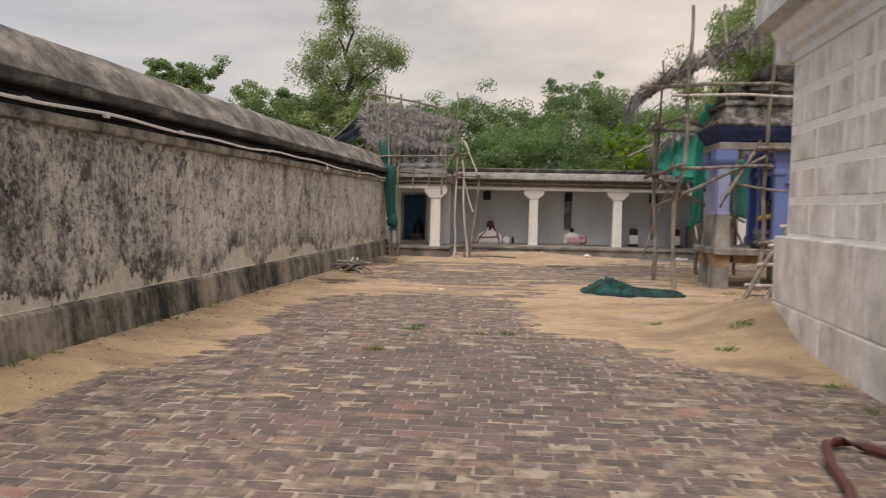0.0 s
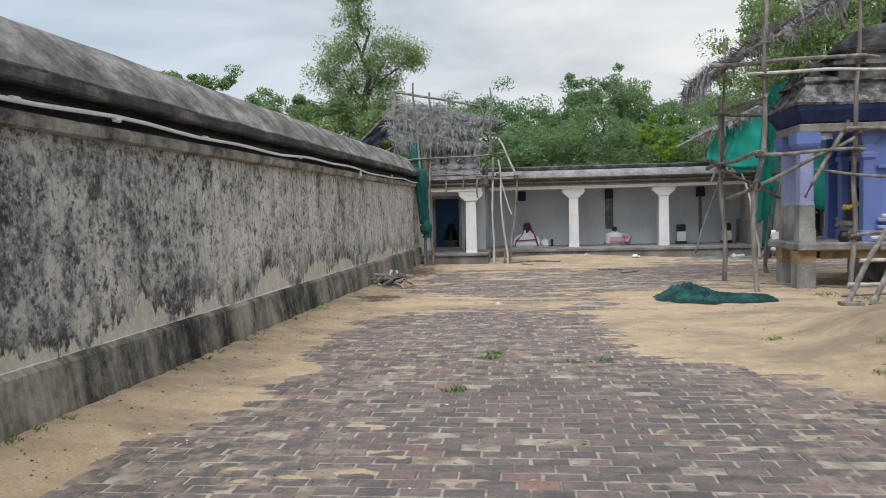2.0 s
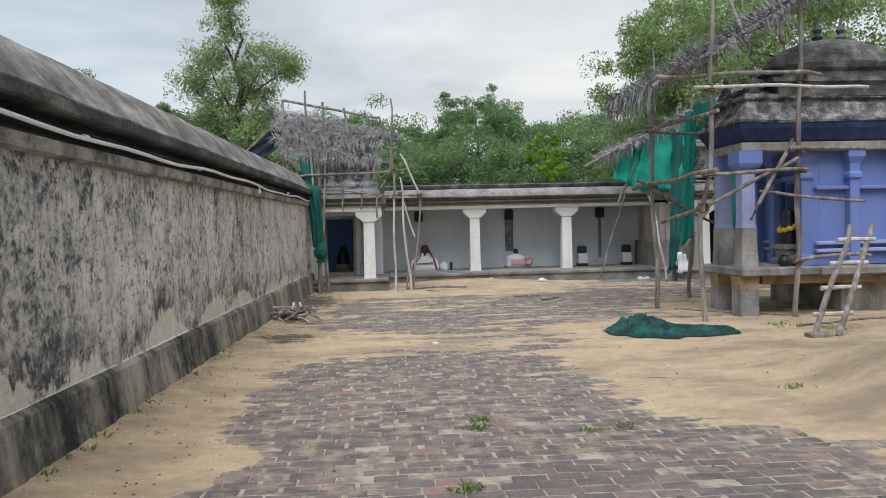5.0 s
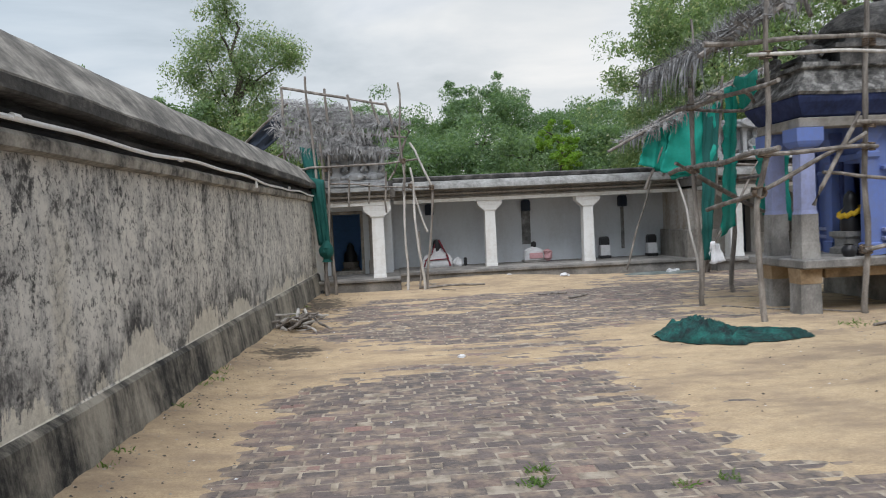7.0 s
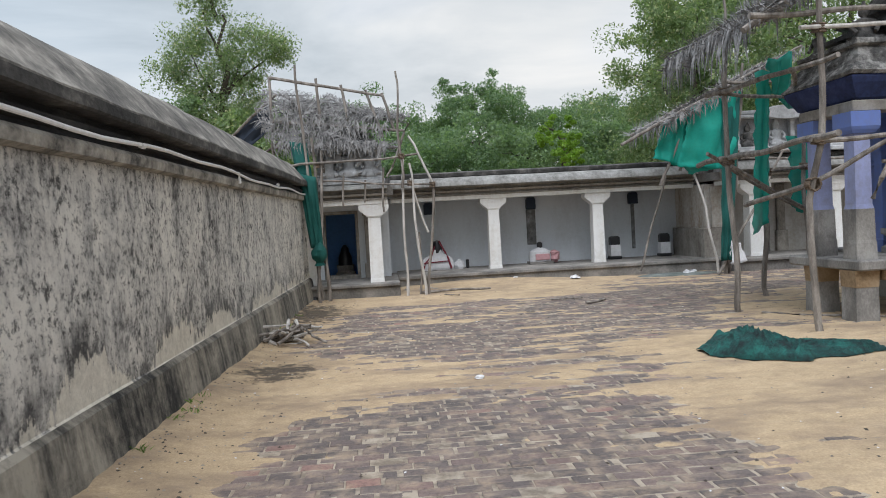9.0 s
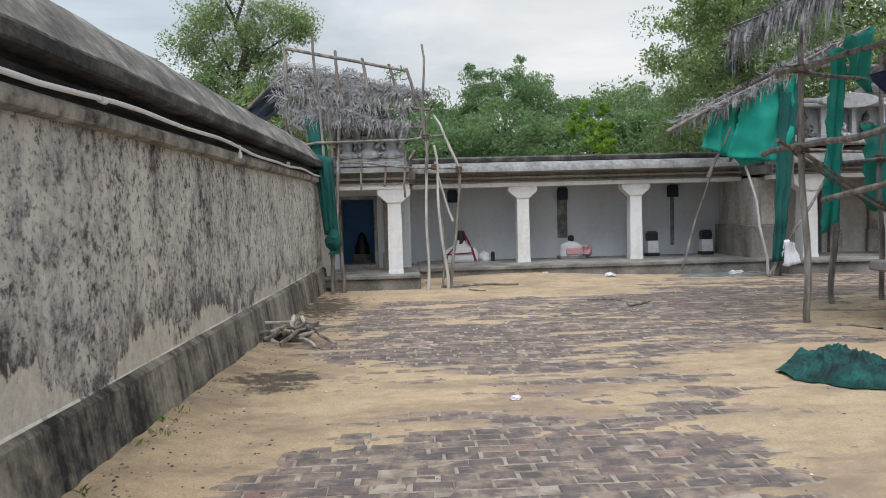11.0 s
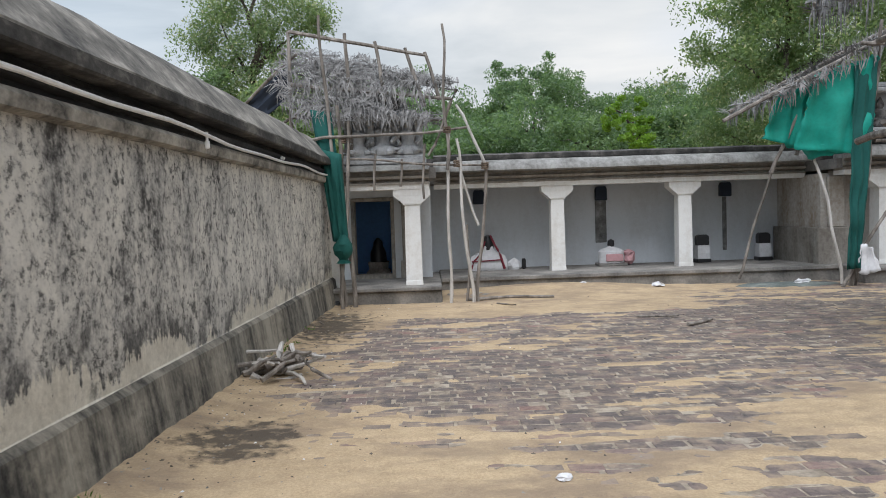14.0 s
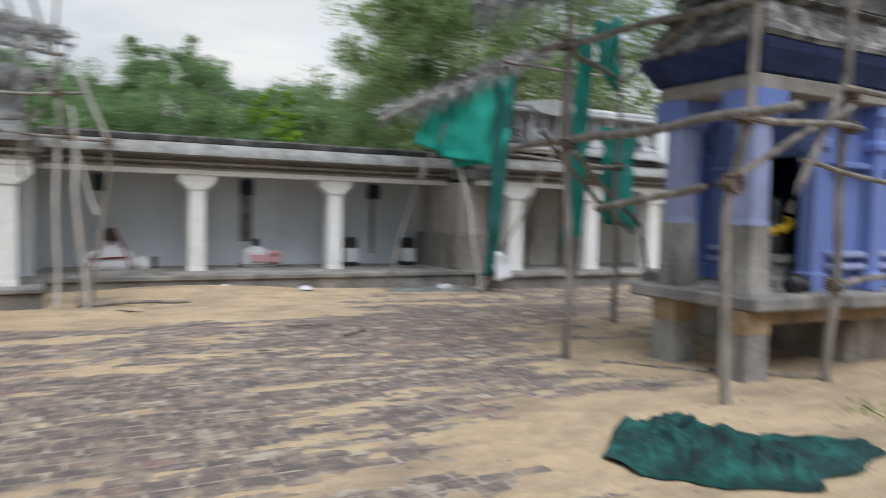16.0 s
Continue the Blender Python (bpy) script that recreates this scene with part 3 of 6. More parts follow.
ceil = tagged(part("ceiling", boxed(-1.7, 5.8, COL_Y - 0.05, BACK_Y + 0.02, 2.08, 2.3), PLATFORM), "shaded stone slab ceiling over the cloister", "ceiling", kind="structure")


def entablature(x0, x1, yf, parent_name, label, dz=0.0, slim=False):
    """Beam, mouldings, curved eave and blackened top, running along x at a column line yf."""
    root = thing(parent_name, label, "trim", kind="structure")
    st = [(x, yf, 0, -1) for x in np.linspace(x0, x1, max(2, int((x1 - x0) / 0.4)))]
    def run(name, prof, mat, rough, lab=""):
        bm = bmesh.new()
        sweep(bm, [(d, z + dz) for d, z in prof], st)
        for v in bm.verts:
            q = v.co * 2.3
            v.co.z += noise.noise(q) * rough
            v.co.y += noise.noise(q + Vector((3, 1, 8))) * rough
        part(name, bm, mat, root, lab, smooth=True)
    run("beam", [(-0.2, 1.97), (0.17, 1.97), (0.18, 2.055), (-0.2, 2.055)], WHITE_COL, 0.004, "whitewashed beam")
    run("frieze", [(-0.2, 2.056), (0.2, 2.056), (0.2, 2.09), (0.13, 2.1), (0.13, 2.13), (0.23, 2.15), (0.24, 2.19), (0.17, 2.21), (0.19, 2.27), (-0.2, 2.27)], FRIEZE, 0.006, "stained mouldings")
    if slim:
        run("eave", [(-0.2, 2.271), (0.3, 2.271), (0.34, 2.285), (0.32, 2.35), (0.24, 2.39), (-0.2, 2.4)], KAPOTA, 0.008, "slim grey-washed eave")
        return root
    run("eave", [(-0.2, 2.271), (0.46, 2.271), (0.5, 2.29), (0.49, 2.36), (0.42, 2.45), (0.3, 2.5), (-0.2, 2.51)], KAPOTA, 0.008, "curved grey-washed eave")
    run("roof_edge", [(-0.2, 2.511), (0.26, 2.511), (0.27, 2.53), (0.28, 2.6), (0.2, 2.635), (-0.2, 2.64)], DARK_TOP, 0.012, "blackened parapet edge")
    return root


entablature(-1.62, 5.75, COL_Y - 0.02, "cornice_cloister", "grey-washed cornice of the cloister with black roof edge")
roof = tagged(part("roof_cloister", boxed(-4.0, 14.0, 23.85, 25.3, 2.31, 2.6), DARK_TOP), "flat dark roof over the cloister", "roof", kind="structure")


def column(at, label, mat=WHITE_COL, half=0.14, top=1.97, base=PZ, group="cloister columns"):
    root = thing("column", label, "column", at, group=group)
    bm = stacked(bmesh.new(), 0, 0, [(half * 1.06, half * 1.06, base - 0.01), (half * 1.04, half * 1.04, base + 0.06), (half, half, base + 0.08), (half * 0.97, half * 0.97, base + 0.8), (half * 0.92, half * 0.92, top - 0.27), (half * 0.92, half * 0.92, top - 0.265)])
    part("shaft", bm, mat, root)
    bm = stacked(bmesh.new(), 0, 0, [(half * 1.1, half * 1.05, top - 0.264), (half * 1.14, half * 1.1, top - 0.24), (half * 2.15, half * 1.12, top - 0.12), (half * 2.25, half * 1.14, top - 0.1), (half * 2.25, half * 1.14, top - 0.002)])
    part("capital", bm, mat, root, "bracket capital")
    return root


col_b = column((0.82, COL_Y, 0), "whitewashed stone cloister column, grimy at its foot")
copy_thing(col_b, pose(3.37, COL_Y, 0))

# ---- the porch at the end of the long wall ----
PY = 21.5
porch_floor = tagged(part("floor_porch", box(box(bmesh.new(), -3.4, -1.56, 21.0, 24.0, -0.2, PZ - 0.06, 0.012), -3.4, -1.56, 20.94, 24.0, PZ - 0.055, PZ + 0.01, 0.012), PLATFORM), "raised cement porch floor with a worn nosing", "floor", kind="structure")
DX0, DX1, DTOP, DY = -3.15, -2.47, 1.76, 22.9
bm = bmesh.new()
box(bm, -3.9, DX0 - 0.07, DY, DY + 0.3, -0.1, 2.4)
box(bm, DX1 + 0.07, -1.7, DY, DY + 0.3, -0.1, 2.4)
box(bm, DX0 - 0.07, DX1 + 0.07, DY, DY + 0.3, DTOP + 0.07, 2.4)
door_wall = tagged(part("wall_porch", bm, WHITE_WALL), "pale plastered wall round the dark doorway", "wall", kind="structure")
bm = bmesh.new()
box(bm, DX0 - 0.07, DX0, DY - 0.03, DY + 0.28, PZ, DTOP, 0.008)
box(bm, DX1, DX1 + 0.07, DY - 0.03, DY + 0.28, PZ, DTOP, 0.008)
box(bm, DX0 - 0.07, DX1 + 0.07, DY - 0.03, DY + 0.28, DTOP, DTOP + 0.07, 0.008)
part("door_frame", bm, OLD_STONE, door_wall, "worn stone door frame")
bm = boxed(DX0 - 0.07, DX1 + 0.07, DY - 0.04, DY + 0.28, PZ - 0.04, PZ + 0.09, 0.01)
part("door_sill", bm, OLD_STONE, door_wall)
bm = bmesh.new()
box(bm, -2.3, -1.98, DY - 0.09, DY - 0.001, PZ, 0.62, 0.01)
box(bm, -2.26, -2.02, DY - 0.06, DY - 0.001, 0.62, 1.7, 0.008)
box(bm, -2.3, -1.98, DY - 0.09, DY - 0.001, 1.7, 1.9, 0.02)
part("pilaster", bm, FRIEZE, door_wall, "stained plaster pilaster")
bm = bmesh.new()
box(bm, -3.7, -3.5, DY + 0.3, 24.2, -0.2, 2.4)
box(bm, -2.15, -1.99, DY + 0.3, 24.2, -0.2, 2.4)
box(bm, -3.7, -1.99, 24.2, 24.4, -0.2, 2.4)
box(bm, -3.5, -2.15, DY + 0.3, 24.2, -0.2, PZ + 0.02)
part("cell", bm, CELL_BLUE, door_wall, "dark unlit shrine cell")
tagged(part("ceiling_cell", boxed(-4.2, -1.75, DY - 0.02, 26.4, 2.41, 2.55), DARK_TOP), "dark slab over the shrine cell", "ceiling", kind="structure")
tagged(part("ceiling_porch", boxed(-4.0, -1.6, PY - 0.1, DY - 0.02, 2.1, 2.28), PLATFORM), "stone slab ceiling of the porch", "ceiling", kind="structure")
bm = boxed(-1.98, -1.7, DY - 0.001, BACK_Y, -0.1, 2.3)
tagged(part("wall_return", bm, WHITE_WALL), "whitewashed return wall between porch and cloister", "wall", kind="structure")
column((-2.02, PY, 0), "whitewashed square column of the porch, its paint scuffed", base=PZ + 0.01, top=1.92)
column((-3.42, PY, 0), "whitewashed porch column half hidden by green net", base=PZ + 0.01, top=1.92)
entablature(-4.1, -1.72, PY, "cornice_porch", "weathered moulded cornice of the porch", -0.05, True)
# ---- the near building at the right ----
NB = (3.08, 8.95)
NB_TURN = -3.4
near = thing("near_building", "granite block temple wall with white mortar joints", "building", (*NB, 0), NB_TURN, kind="structure")
bm = bmesh.new()
box(bm, 0.101, 6.0, -16.0, -0.12, -0.2, 3.5)
box(bm, 0.006, 0.1, -16.0, -0.02, -0.2, 1.16)
part("core", bm, MORTAR, near, "whitish lime mortar showing in the joints")
part("cornice", sweep(bmesh.new(), [(-0.4, 3.1), (0.03, 3.1), (0.03, 3.19), (0.1, 3.22), (0.1, 3.29), (0.16, 3.32), (0.24, 3.42), (0.24, 3.46), (-0.4, 3.46)], [(0.1, -16, -1, 0), (0.1, -0.1, -1, 0), (0.1, -0.02, -1, 0)]), WHITE_PAINT, near, "white moulded cornice")
bm = sweep(bmesh.new(), [(-0.6, 3.461), (0.34, 3.461), (0.4, 3.5), (0.38, 3.7), (0.28, 3.95), (-0.6, 4.1)], [(0.1, y, -1, 0) for y in np.linspace(-16, 0.1, 40)])
for v in bm.verts:
    v.co += Vector((noise.noise(v.co * 3), 0, noise.noise(v.co * 3 + Vector((4, 4, 4))))) * 0.02
part("eave", bm, STUCCO_PALE, near, "blackened curved eave", smooth=True)
part("cornice", boxed(-0.05, 5.9, -0.101, 0.1, 3.1, 3.46, 0.02), WHITE_PAINT, near)

course_rng = random.Random(3)
for z0, z1, face, mean in ((-0.1, 0.42, 0.0, 0.9), (0.42, 1.17, 0.0, 1.1), (1.17, 1.55, 0.1, 0.68), (1.55, 1.94, 0.1, 0.66), (1.94, 2.33, 0.1, 0.68), (2.33, 2.72, 0.1, 0.66), (2.72, 3.1, 0.1, 0.7)):
    y = 0.0 if face < 0.05 else -0.1
    gap = 0.007 if face < 0.05 else 0.036 * course_rng.uniform(0.75, 1.25)
    while y > -9.5:
        w = mean * course_rng.uniform(0.6, 1.3)
        stone = boxed(face - 0.005, face + 0.13, y - w + gap, y - gap, z0 + gap, z1 - gap, 0.012)
        for v in stone.verts:
            v.co += Vector((noise.noise(v.co * 4) * 0.008, noise.noise(v.co * 5 + Vector((2, 2, 2))) * 0.008, noise.noise(v.co * 5) * 0.008))
        part("stone_block", stone, NEAR_STONE, near)
        y -= w
for z0, z1, face in ((-0.1, 1.17, 0.0), (1.17, 3.1, 0.1)):
    part("stone_block", boxed(face + 0.13, 5.9, -0.121 + 0.0, -face, z0 + 0.01, z1 - 0.01, 0.012), NEAR_STONE, near)

# ---- the pillared shrine on its slab ----
shrine = thing("shrine", "small blue-washed temple shrine raised on stone posts", "shrine")
SX0, SX1, SY0, SY1, SZ = 3.8, 8.9, 14.15, 15.74, 0.76
part("slab", boxed(SX0, 5.05, SY0, SY1, SZ - 0.13, SZ, 0.02), GRANITE, shrine, "thick granite slab floor of the porch")
part("slab", boxed(5.06, SX1, SY0 - 0.02, SY1 + 1.2, SZ - 0.14, SZ - 0.01, 0.02), GRANITE, shrine)
OCHRE = rough_surface("ochre_stone", (0.16, 0.11, 0.06), (0.3, 0.21, 0.12), (0.4, 0.3, 0.19), 3, 30)
part("slab_beam", boxed(4.19, 8.7, SY0 + 0.15, SY0 + 0.37, SZ - 0.27, SZ - 0.131, 0.015), OCHRE, shrine, "ochre-stained stone beam")
part("base", boxed(5.6, SX1, SY0 + 0.35, SY1 + 1.0, -0.2, SZ - 0.15, 0.02), OLD_STONE, shrine, "rough plinth under the cella")
for x, y in ((3.96, 14.41), (4.02, 15.31)):
    bm = stacked(bmesh.new(), x, y, [(0.155, 0.155, -0.1), (0.15, 0.15, 0.1), (0.145, 0.145, SZ - 0.34)])
    part("post_cap", stacked(bmesh.new(), x, y, [(0.15, 0.15, SZ - 0.339), (0.155, 0.155, SZ - 0.2), (0.16, 0.16, SZ - 0.131)]), OCHRE, shrine, "ochre-stained stone block")
    part("post", bm, GRANITE, shrine, "squat granite post")
    h = 0.118
    bm = stacked(bmesh.new(), x + 0.02, y, [(h * 1.15, h * 1.15, SZ), (h * 1.12, h * 1.12, SZ + 0.2), (h * 1.06, h * 1.06, SZ + 0.24), (h * 1.02, h * 1.02, SZ + 0.62)])
    part("column_base", bm, GRANITE, shrine, "bare grey stone foot")
    bm = stacked(bmesh.new(), x + 0.02, y, [(h * 1.0, h * 1.0, SZ + 0.621), (h * 0.9, h * 0.9, SZ + 0.68), (h * 0.86, h * 0.86, 2.3)])
    part("column", bm, BLUE_COL, shrine, "stone column with flaking pale blue wash")
    bm = stacked(bmesh.new(), x + 0.02, y, [(h * 1.2, h * 1.2, 2.3), (h * 1.45, h * 1.45, 2.34), (h * 1.6, h * 1.6, 2.38), (h * 1.6, h * 1.6, 2.56)])
    part("capital", bm, BLUE, shrine, "pale blue capital")
part("architrave", box(box(bmesh.new(), 3.86, SX1, 14.28, 14.56, 2.562, 2.7, 0.012), 3.86, 4.18, 14.56, 15.46, 2.562, 2.7, 0.012), FRIEZE, shrine, "cream and rust-stained architrave")
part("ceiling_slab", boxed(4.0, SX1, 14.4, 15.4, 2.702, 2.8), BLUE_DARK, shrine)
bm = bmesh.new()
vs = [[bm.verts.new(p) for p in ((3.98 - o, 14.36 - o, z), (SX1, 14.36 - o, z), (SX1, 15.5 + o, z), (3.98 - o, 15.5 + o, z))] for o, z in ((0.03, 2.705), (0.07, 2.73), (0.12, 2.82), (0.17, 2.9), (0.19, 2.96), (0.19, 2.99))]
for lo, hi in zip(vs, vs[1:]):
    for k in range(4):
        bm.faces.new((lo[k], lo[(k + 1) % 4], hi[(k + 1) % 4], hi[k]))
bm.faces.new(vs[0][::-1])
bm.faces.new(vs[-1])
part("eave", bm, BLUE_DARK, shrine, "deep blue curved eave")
# ---- stucco parapet and dome ----
bm = bmesh.new()
stacked(bm, 5.98, 14.93, [(2.2, 0.78, 2.992), (2.2, 0.8, 3.03), (2.1, 0.7, 3.14), (2.0, 0.6, 3.36), (2.07, 0.67, 3.38), (2.05, 0.65, 3.44), (1.9, 0.52, 3.47)])
bmesh.ops.subdivide_edges(bm, edges=bm.edges, cuts=6, use_grid_fill=True)
for v in bm.verts:
    v.co += Vector((noise.noise(v.co * 9), noise.noise(v.co * 9 + Vector((9, 0, 0))), 0.6 * noise.noise(v.co * 8 + Vector((0, 9, 0))))) * 0.045
part("parapet", bm, STUCCO_GREY, shrine, "sloping grey stucco skirt blackened with algae")
bm = stacked(bmesh.new(), 5.7, 14.95, [(1.25, 0.7, 3.4), (1.25, 0.7, 3.6), (1.35, 0.76, 3.62), (1.35, 0.76, 3.68), (1.15, 0.64, 3.7), (1.1, 0.62, 3.8), (1.2, 0.68, 3.85)])
part("tower_base", bm, STUCCO, shrine, "grey moulded tower tier")
bm = lathe(bmesh.new(), 5.7, 14.95, [(1.1, 3.84), (1.14, 3.95), (1.02, 4.1), (0.8, 4.25), (0.5, 4.36), (0.16, 4.42)], 20, 0.6)
part("dome", bm, STUCCO, shrine, "blackened ribbed dome")
for fx in (5.1, 5.5):
    part("finial", lathe(bmesh.new(), fx + 0.4, 14.95, [(0.05, 4.38), (0.09, 4.46), (0.04, 4.52), (0.08, 4.58), (0.03, 4.66), (0.01, 4.78)], 10), STUCCO, shrine)
# ---- cella front in blue ----
CX = 5.08
for x0, x1, y0, y1, z0 in ((CX, CX + 0.15, 14.5, 14.74, SZ), (CX, CX + 0.15, 15.22, 16.1, SZ), (CX, CX + 0.15, 14.74, 15.22, 2.08), (CX + 0.15, 8.8, 14.5, 14.65, SZ), (CX + 0.15, 8.8, 15.95, 16.1, SZ), (8.65, 8.8, 14.65, 15.95, SZ)):
    part("cella_wall", boxed(x0, x1, y0, y1, z0, 2.75, 0.004), BLUE, shrine, "blue-washed cella wall")
# unseen slab added to keep light from leaking into the niche
part("roof_light_block", boxed(CX - 0.05, 8.82, 15.3, 16.14, 2.753, 2.81), STUCCO_GREY, shrine)
# the niche's darkness is put into this wall's colour
part("niche_back", boxed(CX + 0.75, CX + 0.8, 14.66, 15.94, SZ, 2.74), BLUE_DARK, shrine, "inner wall of the cella with shade in its colour")
PILASTER = [(0.11, SZ), (0.11, SZ + 0.16), (0.08, SZ + 0.18), (0.075, 2.1), (0.11, 2.14), (0.11, 2.2), (0.08, 2.24), (0.085, 2.36), (0.14, 2.46), (0.14, 2.561)]
for x, y in ((CX - 0.07, 14.55), (CX - 0.07, 15.4), (CX - 0.07, 15.98), (5.75, 14.44), (6.5, 14.44), (7.3, 14.44)):
    part("pilaster", stacked(bmesh.new(), x, y, [(w, w, z) for w, z in PILASTER]), BLUE, shrine, "blue pilaster with moulded base")
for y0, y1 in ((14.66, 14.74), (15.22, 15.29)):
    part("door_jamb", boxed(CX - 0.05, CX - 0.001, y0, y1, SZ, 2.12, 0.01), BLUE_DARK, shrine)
part("door_lintel", boxed(CX - 0.06, CX - 0.001, 14.66, 15.29, 2.121, 2.22, 0.01), BLUE, shrine)
for z in (SZ + 0.2, SZ + 0.32, 1.95):
    part("ledge", boxed(CX + 0.06, 8.7, 14.4, 14.499, z, z + 0.06, 0.012), BLUE_COL if z < 1.5 else BLUE, shrine)
    part("ledge", boxed(CX - 0.06, CX - 0.001, 15.52, 15.86, z, z + 0.06, 0.012), BLUE_COL if z < 1.5 else BLUE, shrine)

# ---- scaffold poles ----
def pole(points, r0=0.045, r1=0.036, mat=POLE, label="crooked grey wooden scaffold pole", name="scaffold_pole", wob=0.05, group="scaffold poles", knots=0):
    ob = part(name, tube(bmesh.new(), points, r0 * 0.76, r1 * 0.74, 8, wob * 1.5, knots), mat, smooth=True)
    return tagged(ob, label, "pole", group)


UP = "upright weathered scaffold pole set in the sand"
pole([(3.06, 15.8, -0.1), (3.02, 15.8, 2.2), (3.0, 15.85, 3.4)], 0.06, 0.045, label=UP)
pole([(3.1, 15.95, 1.9), (3.12, 16.0, 4.5)], 0.035, 0.025, label="thin pole lashed to the top of an upright")
pole([(3.04, 13.75, -0.1), (3.0, 13.78, 1.5), (3.1, 13.75, 2.2), (3.16, 13.7, 5.0)], 0.058, 0.04, label=UP)
pole([(4.3, 17.3, -0.1), (4.36, 17.3, 3.6)], 0.06, 0.045, label=UP)
pole([(4.56, 14.0, -0.1), (4.62, 13.98, 2.4), (4.66, 13.95, 5.0)], 0.055, 0.042, label=UP)
pole([(5.15, 17.5, -0.1), (5.1, 17.5, 3.6)], 0.05, 0.04, label=UP)
LEDGER = "horizontal scaffold pole lashed to the uprights"
pole([(2.98, 16.75, 2.13), (3.0, 15.8, 2.14), (2.98, 13.2, 2.22)], 0.055, 0.05, label=LEDGER)
pole([(2.95, 13.68, 2.2), (4.7, 13.88, 2.24)], 0.042, 0.035, label=LEDGER)
pole([(2.98, 15.3, 1.5), (3.1, 13.95, 1.72), (4.55, 13.88, 2.42)], 0.045, 0.04, label="pole slanting across the scaffold")
pole([(2.3, 13.7, 3.6), (4.9, 13.86, 3.65)], 0.045, 0.038, label=LEDGER)
pole([(2.85, 13.65, 3.44), (5.6, 13.8, 3.45)], 0.034, 0.034, POLE_PALE, label="pale peeled pole across the scaffold")
pole([(2.95, 16.3, 3.12), (3.0, 13.2, 3.04)], 0.045, 0.04, label=LEDGER)
pole([(4.4, 13.88, 2.57), (5.6, 13.88, 2.55)], 0.04, 0.035, label=LEDGER)
pole([(4.45, 13.88, 2.7), (3.8, 13.88, 1.5)], 0.045, 0.04, label="brace pole tied aslant between uprights")
pole([(4.5, 13.9, 0.87), (5.7, 13.9, 0.92)], 0.04, 0.035, label=LEDGER)
pole([(3.95, 13.9, 1.93), (5.6, 13.9, 1.75)], 0.03, 0.03, label=LEDGER)
pole([(4.3, 17.3, 2.0), (5.2, 17.45, 2.1)], 0.04, 0.035, label=LEDGER)
pole([(2.75, 15.9, 2.25), (5.3, 17.4, 1.2)], 0.035, 0.03, label="brace pole tied aslant between uprights")
pole([(3.0, 15.7, 2.05), (4.7, 16.6, 1.3), (5.4, 17.0, 0.35)], 0.035, 0.03, label="brace pole tied aslant between uprights")
pole([(3.1, 14.3, 3.1), (5.0, 17.3, 3.15)], 0.04, 0.035, label=LEDGER)
pole([(3.0, 15.85, 3.1), (5.2, 17.5, 3.2)], 0.04, 0.035, label=LEDGER)
pole([(3.9, 14.0, 4.0), (4.1, 15.2, 5.4)], 0.045, 0.035, label="pole rising through the thatch")
pole([(4.5, 14.2, 4.2), (4.6, 15.0, 5.6)], 0.045, 0.035, label="pole rising through the thatch")


def lashing(at, axis="z", r=0.075):
    bm = bmesh.new()
    for k in range(4):
        o = (k - 1.5) * 0.028
        pts = []
        for j in range(9):
            a = j * math.pi / 4
            u, w = r * math.cos(a), r * math.sin(a)
            pts.append({"z": (u, w, o + 0.01 * math.sin(a)), "x": (o, u, w), "y": (u, o, w)}[axis])
        tube(bm, pts, 0.013, 0.013, 5)
    ob = part("rope_lashing", bm, ROPE)
    ob.matrix_basis = pose(*at)
    return tagged(ob, "brown coir rope lashing two scaffold poles together", "rope", "rope lashings")


for at, ax in (((3.01, 15.8, 2.13), "z"), ((3.08, 13.75, 2.2), "z"), ((4.62, 13.95, 2.25), "z"), ((4.63, 13.95, 2.55), "z"), ((4.57, 13.98, 0.88), "z"), ((3.12, 13.73, 3.45), "z"), ((4.65, 13.94, 3.62), "z"), ((3.02, 13.78, 1.7), "y"), ((3.0, 15.83, 3.1), "z"), ((4.35, 17.3, 2.0), "z"), ((5.12, 17.5, 2.08), "z"), ((5.88, 21.42, 2.62), "z")):
    lashing(at, ax)


def ladder():
    root = thing("ladder", "rough wooden ladder leaning toward the shrine", "ladder")
    a0, a1, off = Vector((3.69, 12.08, 0.0)), Vector((4.75, 12.95, 1.4)), Vector((0.34, 0.02, 0.0))
    part("rail", tube(bmesh.new(), [a0, a1], 0.04, 0.034, 8, 0.03), POLE, root, smooth=True)
    part("rail", tube(bmesh.new(), [a0 + off, a1 + off], 0.04, 0.034, 8, 0.03), POLE, root, smooth=True)
    for k in (0.2, 0.42, 0.64, 0.86):
        p = a0.lerp(a1, k)
        part("rung", tube(bmesh.new(), [p - off * 0.35, p + off * 1.3], 0.032, 0.028, 7, 0.02), POLE_PALE, root, smooth=True)
    return root


ladder()
tagged(part("timber_block", boxed(3.6, 3.9, 11.98, 12.14, -0.02, 0.07, 0.01), POLE), "short dark timber offcut under the ladder foot", "timber")


